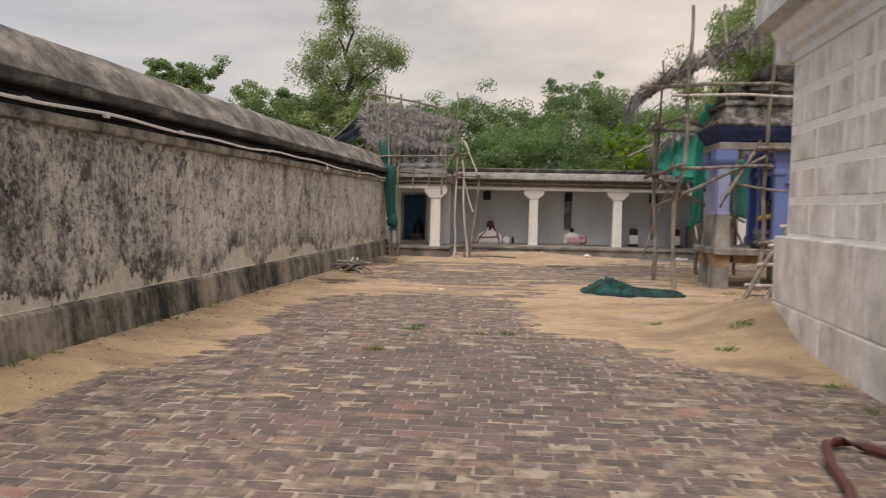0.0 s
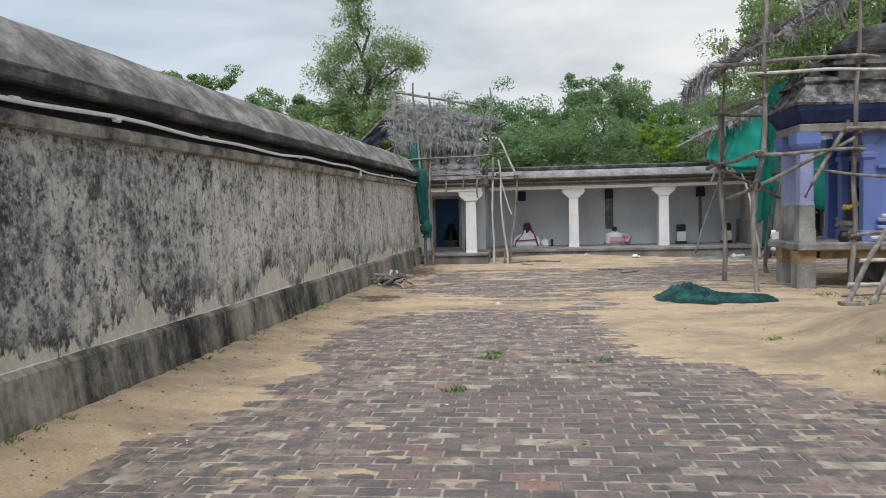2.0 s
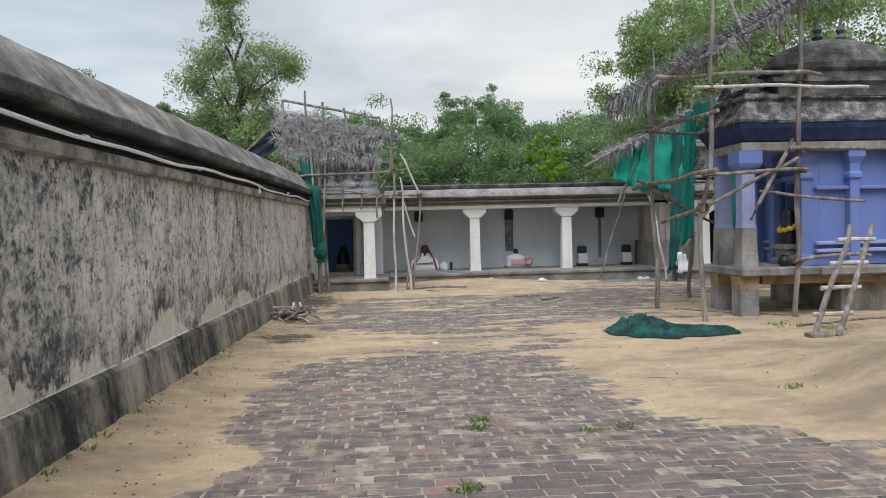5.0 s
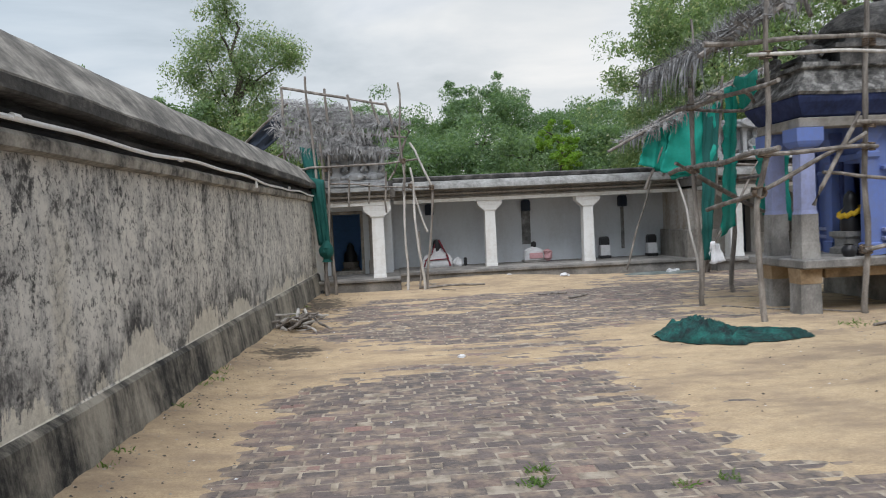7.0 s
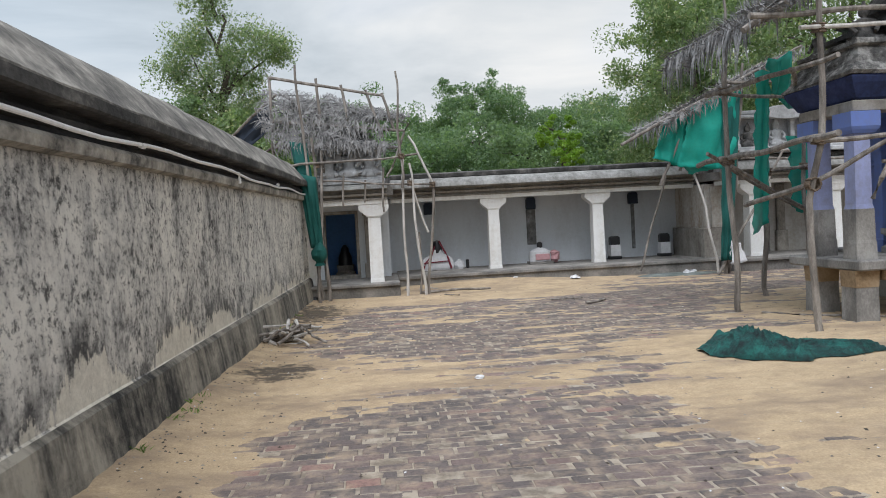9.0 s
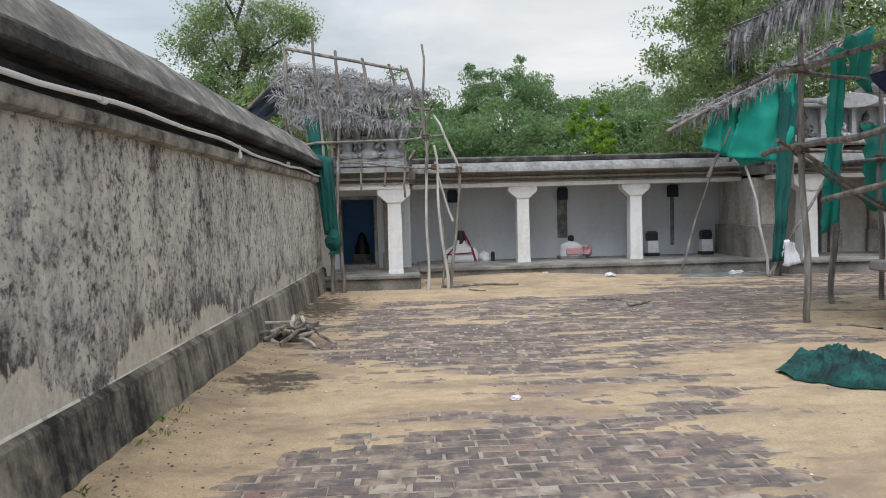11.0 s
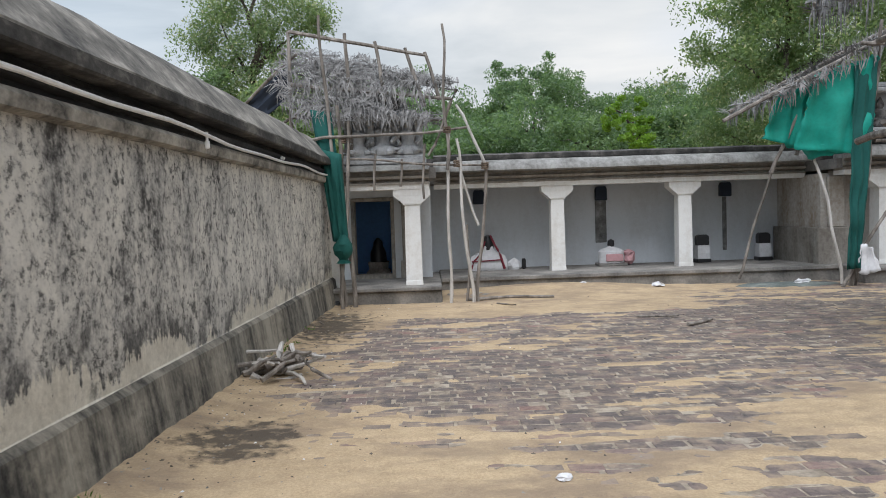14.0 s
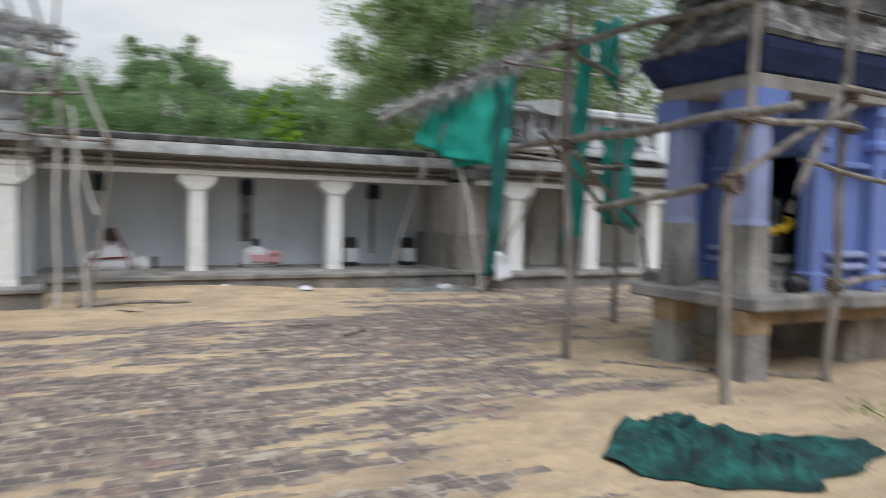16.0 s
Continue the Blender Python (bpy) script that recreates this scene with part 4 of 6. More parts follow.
# ---- dry palm thatch ----
def frond_mesh(length, leaflet, seed):
    r = random.Random(seed)
    vs, fs = [], []
    n = 46
    def strip(p, q, m, w):
        d = Vector(q) - Vector(p)
        s = d.cross(Vector((0, 0, 1)))
        s = s.normalized() * w if s.length > 1e-6 else Vector((w, 0, 0))
        o = len(vs)
        for c, k in ((p, 0.7), (m, 1.0), (q, 0.15)):
            vs.append(tuple(Vector(c) + s * k))
            vs.append(tuple(Vector(c) - s * k))
        fs.extend([(o, o + 1, o + 3, o + 2), (o + 2, o + 3, o + 5, o + 4)])
    for i in range(n):
        x = -length / 2 + length * i / n
        sag = -0.06 * (2 * i / n - 1) ** 2
        for side in (-1, 1):
            if r.random() < 0.08:
                continue
            ll = leaflet * r.uniform(0.6, 1.15) * (1 - 0.5 * abs(2 * i / n - 1) ** 3)
            a = r.uniform(0.3, 1.0)
            p = (x, 0, sag)
            m = (x + ll * 0.5 * math.sin(a), side * ll * 0.5 * math.cos(a), sag + r.uniform(-0.02, 0.07))
            q = (x + ll * math.sin(a) + r.uniform(-0.06, 0.06), side * ll * math.cos(a), sag - r.uniform(0.0, 0.22))
            strip(p, q, m, 0.0095)
    o = len(vs)
    for i in (0, 1):
        x = -length / 2 + length * i
        for dy, dz in ((-0.018, -0.07), (0.018, -0.07), (0.0, -0.045)):
            vs.append((x, dy, dz))
    fs.extend([(o, o + 1, o + 4, o + 3), (o + 1, o + 2, o + 5, o + 4), (o + 2, o, o + 3, o + 5)])
    me = bpy.data.meshes.new("palm_frond")
    me.from_pydata(vs, [], fs)
    me.materials.append(FROND)
    return me


FRONDS = [frond_mesh(1.5, 0.46, s) for s in (1, 2, 3)]
frond_rng = random.Random(12)


def lay_fronds(root, p00, p10, p01, p11, rows, cols, scale=1.0, hang=0.0, tumble=0.22):
    """Fronds laid in rows over the patch between four corners, ribs along its first side."""
    p00, p10, p01, p11 = map(Vector, (p00, p10, p01, p11))
    for i in range(rows):
        for j in range(cols):
            u, v = (j + 0.5 + frond_rng.uniform(-0.25, 0.25)) / cols, (i + 0.5 + frond_rng.uniform(-0.25, 0.25)) / rows
            p = (p00.lerp(p10, u)).lerp(p01.lerp(p11, u), v)
            ax = (p10.lerp(p11, v) - p00.lerp(p01, v)).normalized()
            ay = (p01.lerp(p11, u) - p00.lerp(p10, u)).normalized()
            az = ax.cross(ay).normalized()
            ay = az.cross(ax)
            m = Matrix((ax, ay, az)).transposed().to_4x4()
            m.translation = p + az * frond_rng.uniform(0.0, 0.07)
            turn = Euler((frond_rng.gauss(hang, tumble), frond_rng.gauss(0, tumble * 0.5), frond_rng.gauss(0, tumble) + (math.pi if frond_rng.random() < 0.5 else 0)))
            ob = new("palm_frond", frond_rng.choice(FRONDS))
            ob.matrix_basis = m @ turn.to_matrix().to_4x4() @ Matrix.Scale(scale * frond_rng.uniform(0.85, 1.15), 4)
            ob.parent = root


def fringe(root, p, q, drop, out, count, seed):
    """Dry leaflets hanging in a ragged fringe from an eave."""
    r = random.Random(seed)
    p, q = Vector(p), Vector(q)
    vs, fs = [], []
    side = (q - p).normalized()
    for k in range(count):
        a = p.lerp(q, r.random()) + Vector((0, 0, r.uniform(-0.03, 0.08)))
        d = drop * r.uniform(0.35, 1.2)
        m = a + Vector(out) * d * r.uniform(0.2, 0.45) + side * r.gauss(0, 0.05) + Vector((0, 0, -d * 0.45))
        b = m + Vector(out) * d * r.uniform(-0.05, 0.12) + side * r.gauss(0, 0.05) + Vector((0, 0, -d * 0.6))
        w = side * r.uniform(0.006, 0.014) + Vector((r.uniform(-1, 1), r.uniform(-1, 1), 0)) * 0.006
        o = len(vs)
        for c, s in ((a, 1.0), (m, 1.0), (b, 0.2)):
            vs += [tuple(c - w * s), tuple(c + w * s)]
        fs += [(o, o + 1, o + 3, o + 2), (o + 2, o + 3, o + 5, o + 4)]
    ob = raw("fringe", vs, fs, FROND, root, "hanging dry leaflets")
    ob["kind"] = "stuff"
    return ob


thatch_l = thing("thatch_shelter", "grey dried palm-frond shelter sagging over porch stucco figures", "thatch")
lay_fronds(thatch_l, (-4.0, 21.3, 3.85), (-1.55, 21.3, 3.62), (-4.0, 21.9, 4.45), (-1.5, 21.9, 3.85), 6, 4, 0.8, 0.0, 0.3)
lay_fronds(thatch_l, (-3.95, 21.05, 3.2), (-2.5, 21.05, 3.1), (-3.95, 21.4, 3.8), (-2.6, 21.4, 3.6), 5, 3, 0.75, 0.0, 0.32)
lay_fronds(thatch_l, (-2.9, 21.05, 3.08), (-1.7, 21.05, 3.02), (-2.9, 21.3, 3.3), (-1.7, 21.3, 3.2), 3, 2, 0.7, 0.2, 0.35)
for pts in ([(-3.98, 21.3, 4.6), (-1.72, 21.3, 4.15)], [(-3.95, 21.2, 3.7), (-1.3, 21.2, 3.4)], [(-3.95, 21.1, 3.15), (-1.45, 21.1, 3.05)], [(-4.0, 21.35, 2.4), (-4.0, 21.35, 4.62)], [(-3.0, 21.3, 2.6), (-3.05, 21.3, 4.55)], [(-2.4, 21.3, 3.3), (-2.55, 21.3, 4.4)], [(-1.75, 21.3, 3.3), (-2.05, 21.3, 4.28)], [(-1.5, 21.3, 3.4), (-1.72, 21.3, 4.2)]):
    part("roof_pole", tube(bmesh.new(), pts, 0.034, 0.028, 7, 0.03), POLE, thatch_l, smooth=True)
fringe(thatch_l, (-3.9, 21.0, 3.25), (-1.7, 21.0, 3.12), 0.3, (0, -0.3, 0), 150, 1)
fringe(thatch_l, (-3.9, 21.15, 3.75), (-1.6, 21.15, 3.5), 0.3, (0, -0.3, 0), 130, 2)
tarp_l = thing("tarpaulin", "dark torn sheet slung beside the thatch shelter", "sheet")


def sheet(p00, p10, p01, p11, nu, nv, fold, mat, parent=None, name="cloth", waves=5.0, thick=0.006, seed=0.0, ragged=0.0):
    """A hanging or slung cloth between four corners, with folds running down it."""
    p00, p10, p01, p11 = map(Vector, (p00, p10, p01, p11))
    nrm = (p10 - p00).cross(p01 - p00).normalized()
    bm = bmesh.new()
    grid = []
    for j in range(nv + 1):
        v = j / nv
        line = []
        for i in range(nu + 1):
            u = i / nu
            p = (p00.lerp(p10, u)).lerp(p01.lerp(p11, u), v)
            q = p * 1.4 + Vector((seed, seed, 0))
            w = math.sin(u * waves * 2 * math.pi + 1.7 * noise.noise(q) * 2 + seed) * 0.6 + noise.noise(q * 2.2) * 1.2
            p = p + nrm * w * fold
            if ragged and (j in (0, nv) or i in (0, nu)):
                p = p + Vector((noise.noise(q * 7), noise.noise(q * 7 + Vector((3, 3, 3))), noise.noise(q * 6 + Vector((8, 1, 4))))) * ragged
            line.append(bm.verts.new(p))
        grid.append(line)
    for j in range(nv):
        for i in range(nu):
            bm.faces.new((grid[j][i], grid[j][i + 1], grid[j + 1][i + 1], grid[j + 1][i]))
    ob = part(name, bm, mat, parent, smooth=True)
    mod = ob.modifiers.new("thickness", "SOLIDIFY")
    mod.thickness = thick
    return ob


sheet((-4.05, 21.8, 4.2), (-4.02, 21.9, 3.7), (-5.3, 22.3, 3.3), (-5.3, 22.3, 2.75), 6, 10, 0.06, DOOR_DARK, tarp_l, "sheet", 1.5)
part("edge_pole", tube(bmesh.new(), [(-5.6, 22.4, 3.1), (-3.9, 21.6, 4.3)], 0.03, 0.025, 6, 0.04), POLE, tarp_l)
part("edge_pole", tube(bmesh.new(), [(-5.4, 22.3, 2.5), (-3.9, 21.5, 3.3)], 0.03, 0.025, 6, 0.04), POLE, tarp_l)
pole([(-3.15, 20.8, -0.05), (-3.42, 20.9, 4.75)], 0.045, 0.032, label="thin upright pole lashed beside the porch")
pole([(-2.98, 20.75, -0.05), (-3.18, 20.9, 3.3)], 0.05, 0.04, label="upright pole standing against the porch step")
pole([(-3.17, 20.65, -0.05), (-3.0, 20.9, 3.05)], 0.045, 0.035, label="upright pole standing against the porch step")
pole([(-3.65, 20.85, 2.74), (-1.05, 20.85, 2.88)], 0.035, 0.028, label="bamboo rail tied across the porch scaffold")
pole([(-3.0, 20.88, 2.42), (-0.82, 20.88, 2.26)], 0.026, 0.022, label="thin rail tied across the porch cornice")
pole([(-1.42, 20.8, 2.2), (-1.43, 20.85, 4.55)], 0.038, 0.026, label="thin mast pole above the porch scaffold")
pole([(-1.22, 20.85, 3.5), (-1.72, 20.95, 2.45)], 0.04, 0.03, label="dark pole tied aslant")
pole([(-1.42, 20.85, -0.02), (-1.37, 20.85, 2.85)], 0.036, 0.03, POLE_PALE, "upright bamboo pole with knotted joints", knots=3)
pole([(-1.05, 20.75, -0.02), (-1.25, 20.85, 2.7)], 0.04, 0.03, POLE_PALE, "pale peeled pole leaning in a tripod")
pole([(-0.98, 20.85, -0.02), (-0.78, 20.88, 2.26)], 0.04, 0.034, label="dark crooked tripod leg")
pole([(-0.78, 20.85, 2.22), (-1.24, 20.9, 3.25)], 0.036, 0.03, POLE_PALE, "pale pole slanting from the tripod top")
pole([(-1.16, 20.95, 0.0), (-1.12, 20.95, 1.3)], 0.03, 0.025, label="short dark stake by the tripod")
pole([(-0.93, 20.9, 1.28), (-1.24, 20.9, 2.4)], 0.032, 0.026, POLE_PALE, "pale stick tied in the tripod")
for x, z0, z1 in ((-2.6, 1.9, 2.5), (-2.17, 1.95, 2.4), (-1.79, 1.74, 2.64)):
    pole([(x - 0.02, 20.92, z0), (x + 0.02, 20.9, z1)], 0.026, 0.03, label="short stub pole hanging from the rail", name="stub_pole")
for at in ((-1.4, 20.85, 2.85), (-1.25, 20.86, 2.3), (-3.1, 20.9, 2.74), (-0.8, 20.86, 2.25)):
    lashing(at, "z", 0.055)
net_l = thing("shade_net", "green shade net hung down the porch poles, knotted below", "net")
sheet((-3.62, 20.95, 3.25), (-3.28, 20.95, 3.2), (-3.5, 20.86, 2.55), (-3.2, 20.86, 2.5), 6, 8, 0.03, NET_DARK, net_l, "net", 2, seed=1)
sheet((-3.48, 20.74, 2.6), (-3.12, 20.74, 2.5), (-3.3, 20.7, 1.1), (-3.05, 20.7, 1.05), 8, 14, 0.035, NET_DARK, net_l, "net", 3, seed=2)
bm = lathe(bmesh.new(), -3.13, 20.68, [(0.05, 1.2), (0.13, 1.05), (0.16, 0.95), (0.13, 0.88), (0.08, 0.8), (0.1, 0.74)], 12)
bmesh.ops.subdivide_edges(bm, edges=bm.edges, cuts=1, use_grid_fill=True)
for v in bm.verts:
    v.co += Vector((noise.noise(v.co * 9), noise.noise(v.co * 9 + Vector((5, 0, 0))), 0)) * 0.05
part("knot", bm, NET_DARK, net_l, smooth=True)


# ---- stucco figures over the porches ----
def statue(at, size, turn, seed, mat=STUCCO_PALE):
    bm = bmesh.new()
    lathe(bm, 0, 0, [(0.3, 0.0), (0.34, 0.08), (0.3, 0.18), (0.2, 0.24), (0.17, 0.36), (0.22, 0.52), (0.2, 0.58), (0.08, 0.63), (0.08, 0.66), (0.12, 0.7), (0.13, 0.78), (0.11, 0.86), (0.08, 0.92), (0.03, 1.04)], 14, 0.7)
    for s in (-1, 1):
        tube(bm, [(s * 0.2, 0, 0.54), (s * 0.3, -0.06, 0.4), (s * 0.2, -0.18, 0.26)], 0.06, 0.05, 7)
        tube(bm, [(s * 0.1, -0.1, 0.08), (s * 0.36, -0.14, 0.1), (s * 0.12, -0.22, 0.06)], 0.09, 0.07, 7)
    for v in bm.verts:
        v.co += Vector((noise.noise(v.co * 8 + Vector((seed, 0, 0))), noise.noise(v.co * 8 + Vector((0, seed, 0))), 0)) * 0.02
    ob = part("stucco_figure", bm, mat, smooth=True)
    ob.matrix_basis = pose(*at, 0, 0, turn) @ Matrix.Scale(size, 4)
    return tagged(ob, "worn grey-white stucco seated figure on the parapet", "statue", "stucco figures")


def stucco_block(x0, x1, y0, y1, z0, label, bays, h=0.62):
    root = thing("stucco_shrine", label, "shrine")
    part("base", box(box(bmesh.new(), x0 - 0.05, x1 + 0.05, y0 - 0.05, y1, z0, z0 + 0.1, 0.015), x0, x1, y0, y1, z0 + 0.1, z0 + 0.16, 0.01), STUCCO_PALE, root)
    part("back_wall", boxed(x0, x1, y0 + 0.25, y1, z0 + 0.161, z0 + h), STUCCO_PALE, root)
    for k in range(bays + 1):
        x = x0 + 0.07 + (x1 - x0 - 0.14) * k / bays
        part("pilaster", stacked(bmesh.new(), x, y0 + 0.15, [(0.07, 0.07, z0 + 0.161), (0.07, 0.07, z0 + 0.22), (0.05, 0.05, z0 + 0.24), (0.05, 0.05, z0 + h - 0.1), (0.08, 0.08, z0 + h - 0.05), (0.08, 0.08, z0 + h)]), STUCCO_PALE, root)
    part("cornice", box(box(bmesh.new(), x0 - 0.06, x1 + 0.06, y0 - 0.03, y1, z0 + h + 0.001, z0 + h + 0.08, 0.02), x0 + 0.1, x1 - 0.1, y0 + 0.1, y1, z0 + h + 0.08, z0 + h + 0.2, 0.04), STUCCO_PALE, root)
    bm = lathe(bmesh.new(), (x0 + x1) / 2, (y0 + y1) / 2, [(0.4, z0 + h + 0.2), (0.42, z0 + h + 0.3), (0.33, z0 + h + 0.42), (0.15, z0 + h + 0.52), (0.03, z0 + h + 0.6)], 16)
    part("dome", bm, STUCCO, root, smooth=True)
    return root


stucco_block(-3.15, -1.8, 21.3, 22.2, 2.35, "pale stucco niche shrine above the porch cornice", 3, 0.72)
for x, s in ((-2.9, 0.66), (-2.47, 0.74), (-2.05, 0.66)):
    statue((x, 21.42, 2.51), s, frond_rng.uniform(-15, 15), x)

for k, (x, y) in enumerate(((4.15, 14.45), (4.15, 15.4), (4.9, 14.42), (5.7, 14.42), (6.5, 14.42))):
    statue((x, y, 3.4), 0.5, -90 if k == 1 else -20 if k == 0 else 0, 40 + k, STUCCO)

# ---- the farther porch beside the cloister ----
RY = 22.6
bm = box(box(bmesh.new(), 5.98, 12.5, 21.75, 24.6, -0.2, PZ - 0.07, 0.012), 5.98, 12.5, 21.68, 24.6, PZ - 0.065, PZ, 0.012)
tagged(part("floor_east_porch", bm, PLATFORM), "raised cement floor of the farther porch", "floor", kind="structure")
for x in (6.82, 8.75, 10.5):
    column((x, RY, 0), "whitewashed porch column with flaking paint near the scaffold", half=0.165)
entablature(6.0, 12.5, RY, "cornice_east_porch", "weathered cornice of the farther porch")
tagged(part("ceiling_east_porch", boxed(5.9, 12.5, RY - 0.1, 24.2, 2.09, 2.28), PLATFORM), "stone slab ceiling of the farther porch", "ceiling", kind="structure")
bm = bmesh.new()
box(bm, 6.43, 7.35, 23.8, 24.1, 0, 2.1)
box(bm, 7.85, 9.1, 23.8, 24.1, 0, 2.1)
box(bm, 9.1, 12.4, 24.1, 24.4, 0, 2.1)
box(bm, 7.35, 7.85, 23.8, 24.1, 1.8, 2.1)
part_wall = tagged(part("wall_east_porch", bm, limewash("stained_wall", (0.5, 0.49, 0.46), (0.25, 0.2, 0.14), 0.7)), "stained plaster wall with a dark doorway", "wall", kind="structure")
# near-black panel stands in for the unlit room behind this doorway
part("doorway_shade_panel", boxed(7.3, 7.9, 24.11, 24.2, 0.2, 1.85), DOOR_DARK, part_wall, "dark doorway")
for x in (7.98, 8.9):
    part("pilaster", box(box(bmesh.new(), x, x + 0.3, 23.68, 23.799, PZ, 0.8, 0.012), x + 0.04, x + 0.26, 23.72, 23.799, 0.8, 1.95, 0.01), OLD_STONE, part_wall)
PEEL = limewash("peeling_pier", (0.58, 0.57, 0.54), (0.26, 0.19, 0.12), 0.95)
pier = tagged(part("wall_pier", boxed(5.82, 6.42, 22.95, 24.74, -0.1, 2.02), PEEL), "peeling plastered pier at the cloister end, brown below", "wall", kind="structure")
part("pier_base", box(box(bmesh.new(), 5.7, 6.5, 22.82, 22.949, -0.1, 0.98, 0.02), 5.7, 5.819, 22.95, 24.7, -0.1, 0.98, 0.01), FRIEZE, pier, "brown damp-stained base course")
part("pier_pilaster", boxed(5.95, 6.25, 22.87, 22.949, 0.985, 1.97, 0.01), PEEL, pier)
stucco_block(6.3, 10.4, 22.2, 23.2, 2.64, "black and grey stucco shrine front with figures", 6, 0.8)
for k in range(6):
    statue((6.65 + k * 0.68, 22.38, 2.8), 0.62 if k % 2 else 0.55, frond_rng.uniform(-15, 15), k * 3.1, STUCCO_PALE if k % 2 else STUCCO)
bm = lathe(bmesh.new(), 0, 0, [(0.62, 0), (0.66, 0.05), (0.6, 0.1)], 24, 0.25)
ob = part("arched_crest", bm, STUCCO_PALE)
ob.matrix_basis = pose(7.5, 22.2, 3.55, 90, 0, 0)
tagged(ob, "round stucco crest over the shrine front", "ornament")

thatch_r = thing("thatch_shelter", "grey palm-frond roof sloping over the farther porch", "thatch")
lay_fronds(thatch_r, (4.2, 21.2, 3.3), (4.2, 23.2, 3.3), (7.4, 21.2, 4.8), (7.4, 23.2, 4.8), 8, 2, 0.95, 0.0, 0.13)
fringe(thatch_r, (4.2, 21.2, 3.3), (7.4, 21.2, 4.8), 0.28, (0, -0.25, 0), 220, 3)
fringe(thatch_r, (4.15, 21.2, 3.3), (4.2, 23.2, 3.3), 0.35, (-0.4, 0, 0), 120, 4)
for pts in ([(3.3, 21.3, 2.9), (7.4, 21.3, 4.85)], [(4.1, 23.0, 3.25), (7.4, 23.0, 4.85)], [(5.6, 21.2, 4.12), (8.3, 21.3, 4.1)], [(4.2, 21.5, 2.0), (4.95, 21.4, 3.6)], [(4.65, 21.5, 2.3), (5.2, 21.4, 3.7)]):
    part("roof_pole", tube(bmesh.new(), pts, 0.036, 0.028, 7, 0.04), POLE, thatch_r, smooth=True)
net_r = thing("shade_net", "large green shade net slung below the thatch and trailing down", "net")
sheet((4.85, 21.3, 3.62), (5.98, 21.3, 3.95), (4.5, 21.3, 2.38), (5.8, 21.3, 2.25), 22, 22, 0.06, NET, net_r, "net", 2.5, seed=3, ragged=0.05)
sheet((4.3, 21.45, 3.3), (4.95, 21.4, 3.6), (4.05, 21.5, 2.6), (4.62, 21.4, 2.4), 14, 14, 0.06, NET, net_r, "net", 2.5, seed=4, ragged=0.06)
sheet((5.55, 21.28, 3.75), (5.95, 21.28, 3.9), (5.36, 21.25, 0.3), (5.6, 21.25, 0.32), 8, 26, 0.045, NET_DARK, net_r, "net", 2.0, seed=5)
sheet((4.66, 21.36, 2.42), (5.5, 21.36, 2.5), (4.8, 21.4, 2.2), (5.4, 21.4, 2.3), 8, 4, 0.05, NET, net_r, "net", 1.5, seed=6, ragged=0.05)
pole([(5.53, 21.42, -0.1), (5.88, 21.42, 2.69), (6.11, 21.42, 4.55)], 0.06, 0.042, label="stout leaning scaffold pole beside the green net")
pole([(5.62, 21.5, -0.1), (5.95, 21.5, 2.9)], 0.05, 0.04, label="stout leaning scaffold pole beside the green net")
pole([(5.33, 21.3, 0.0), (6.95, 21.45, 2.6)], 0.042, 0.034, label="grey pole leaning against the porch cornice")
pole([(5.37, 21.4, 0.05), (5.15, 21.42, 1.5), (4.85, 21.5, 2.45)], 0.04, 0.032, POLE_PALE, "bent pale pole propping the net")
pole([(3.95, 22.3, 0.1), (4.68, 22.4, 2.24)], 0.038, 0.03, label="pole leaning on the cloister eave")
pole([(5.8, 21.4, 2.58), (7.6, 21.5, 2.62)], 0.04, 0.036, label=LEDGER)
pole([(6.0, 21.45, 2.5), (9.0, 21.6, 2.45)], 0.04, 0.036, label=LEDGER)
rag = thing("rag", "torn white rag tied round a leaning pole", "cloth")
sheet((5.6, 21.22, 0.72), (5.8, 21.22, 0.7), (5.56, 21.2, 0.22), (5.92, 21.2, 0.26), 7, 8, 0.04, CLOTH_WHITE, rag, "cloth", 2, seed=7, ragged=0.06)

# ---- thatch, nets and cloth of the shrine ----
thatch_s = thing("thatch_shelter", "shaggy grey palm-frond roof sloping over the shrine", "thatch")
lay_fronds(thatch_s, (2.5, 13.9, 3.62), (2.6, 16.8, 3.75), (5.4, 13.9, 5.2), (5.4, 16.8, 5.3), 7, 3, 1.1, 0.0, 0.12)
fringe(thatch_s, (2.42, 13.9, 3.6), (2.55, 16.8, 3.72), 0.5, (-0.35, 0, 0), 260, 5)
fringe(thatch_s, (2.5, 13.88, 3.62), (5.4, 13.88, 5.2), 0.32, (0, -0.2, 0), 200, 6)
lay_fronds(thatch_s, (2.45, 13.9, 3.5), (2.6, 16.8, 3.6), (2.7, 13.9, 3.75), (2.8, 16.8, 3.85), 1, 5, 0.9, 0.3, 0.15)
for pts in ([(2.35, 13.95, 3.5), (5.4, 13.95, 5.2)], [(2.5, 16.7, 3.6), (5.4, 16.7, 5.3)], [(2.7, 13.8, 3.66), (2.8, 17.0, 3.75)], [(4.0, 13.8, 4.42), (4.0, 17.0, 4.5)]):
    part("roof_pole", tube(bmesh.new(), pts, 0.04, 0.03, 7, 0.04), POLE, thatch_s, smooth=True)
cloth_n = thing("shade_net", "long strip of bright green net hanging from the scaffold", "net")
sheet((4.2, 17.22, 3.62), (4.42, 17.22, 3.62), (4.05, 17.2, 1.0), (4.3, 17.2, 1.2), 8, 26, 0.028, NET, cloth_n, "net", 1.6, seed=8, ragged=0.05)
cloth_t = thing("shade_net", "torn green net knotted high on the scaffold", "net")
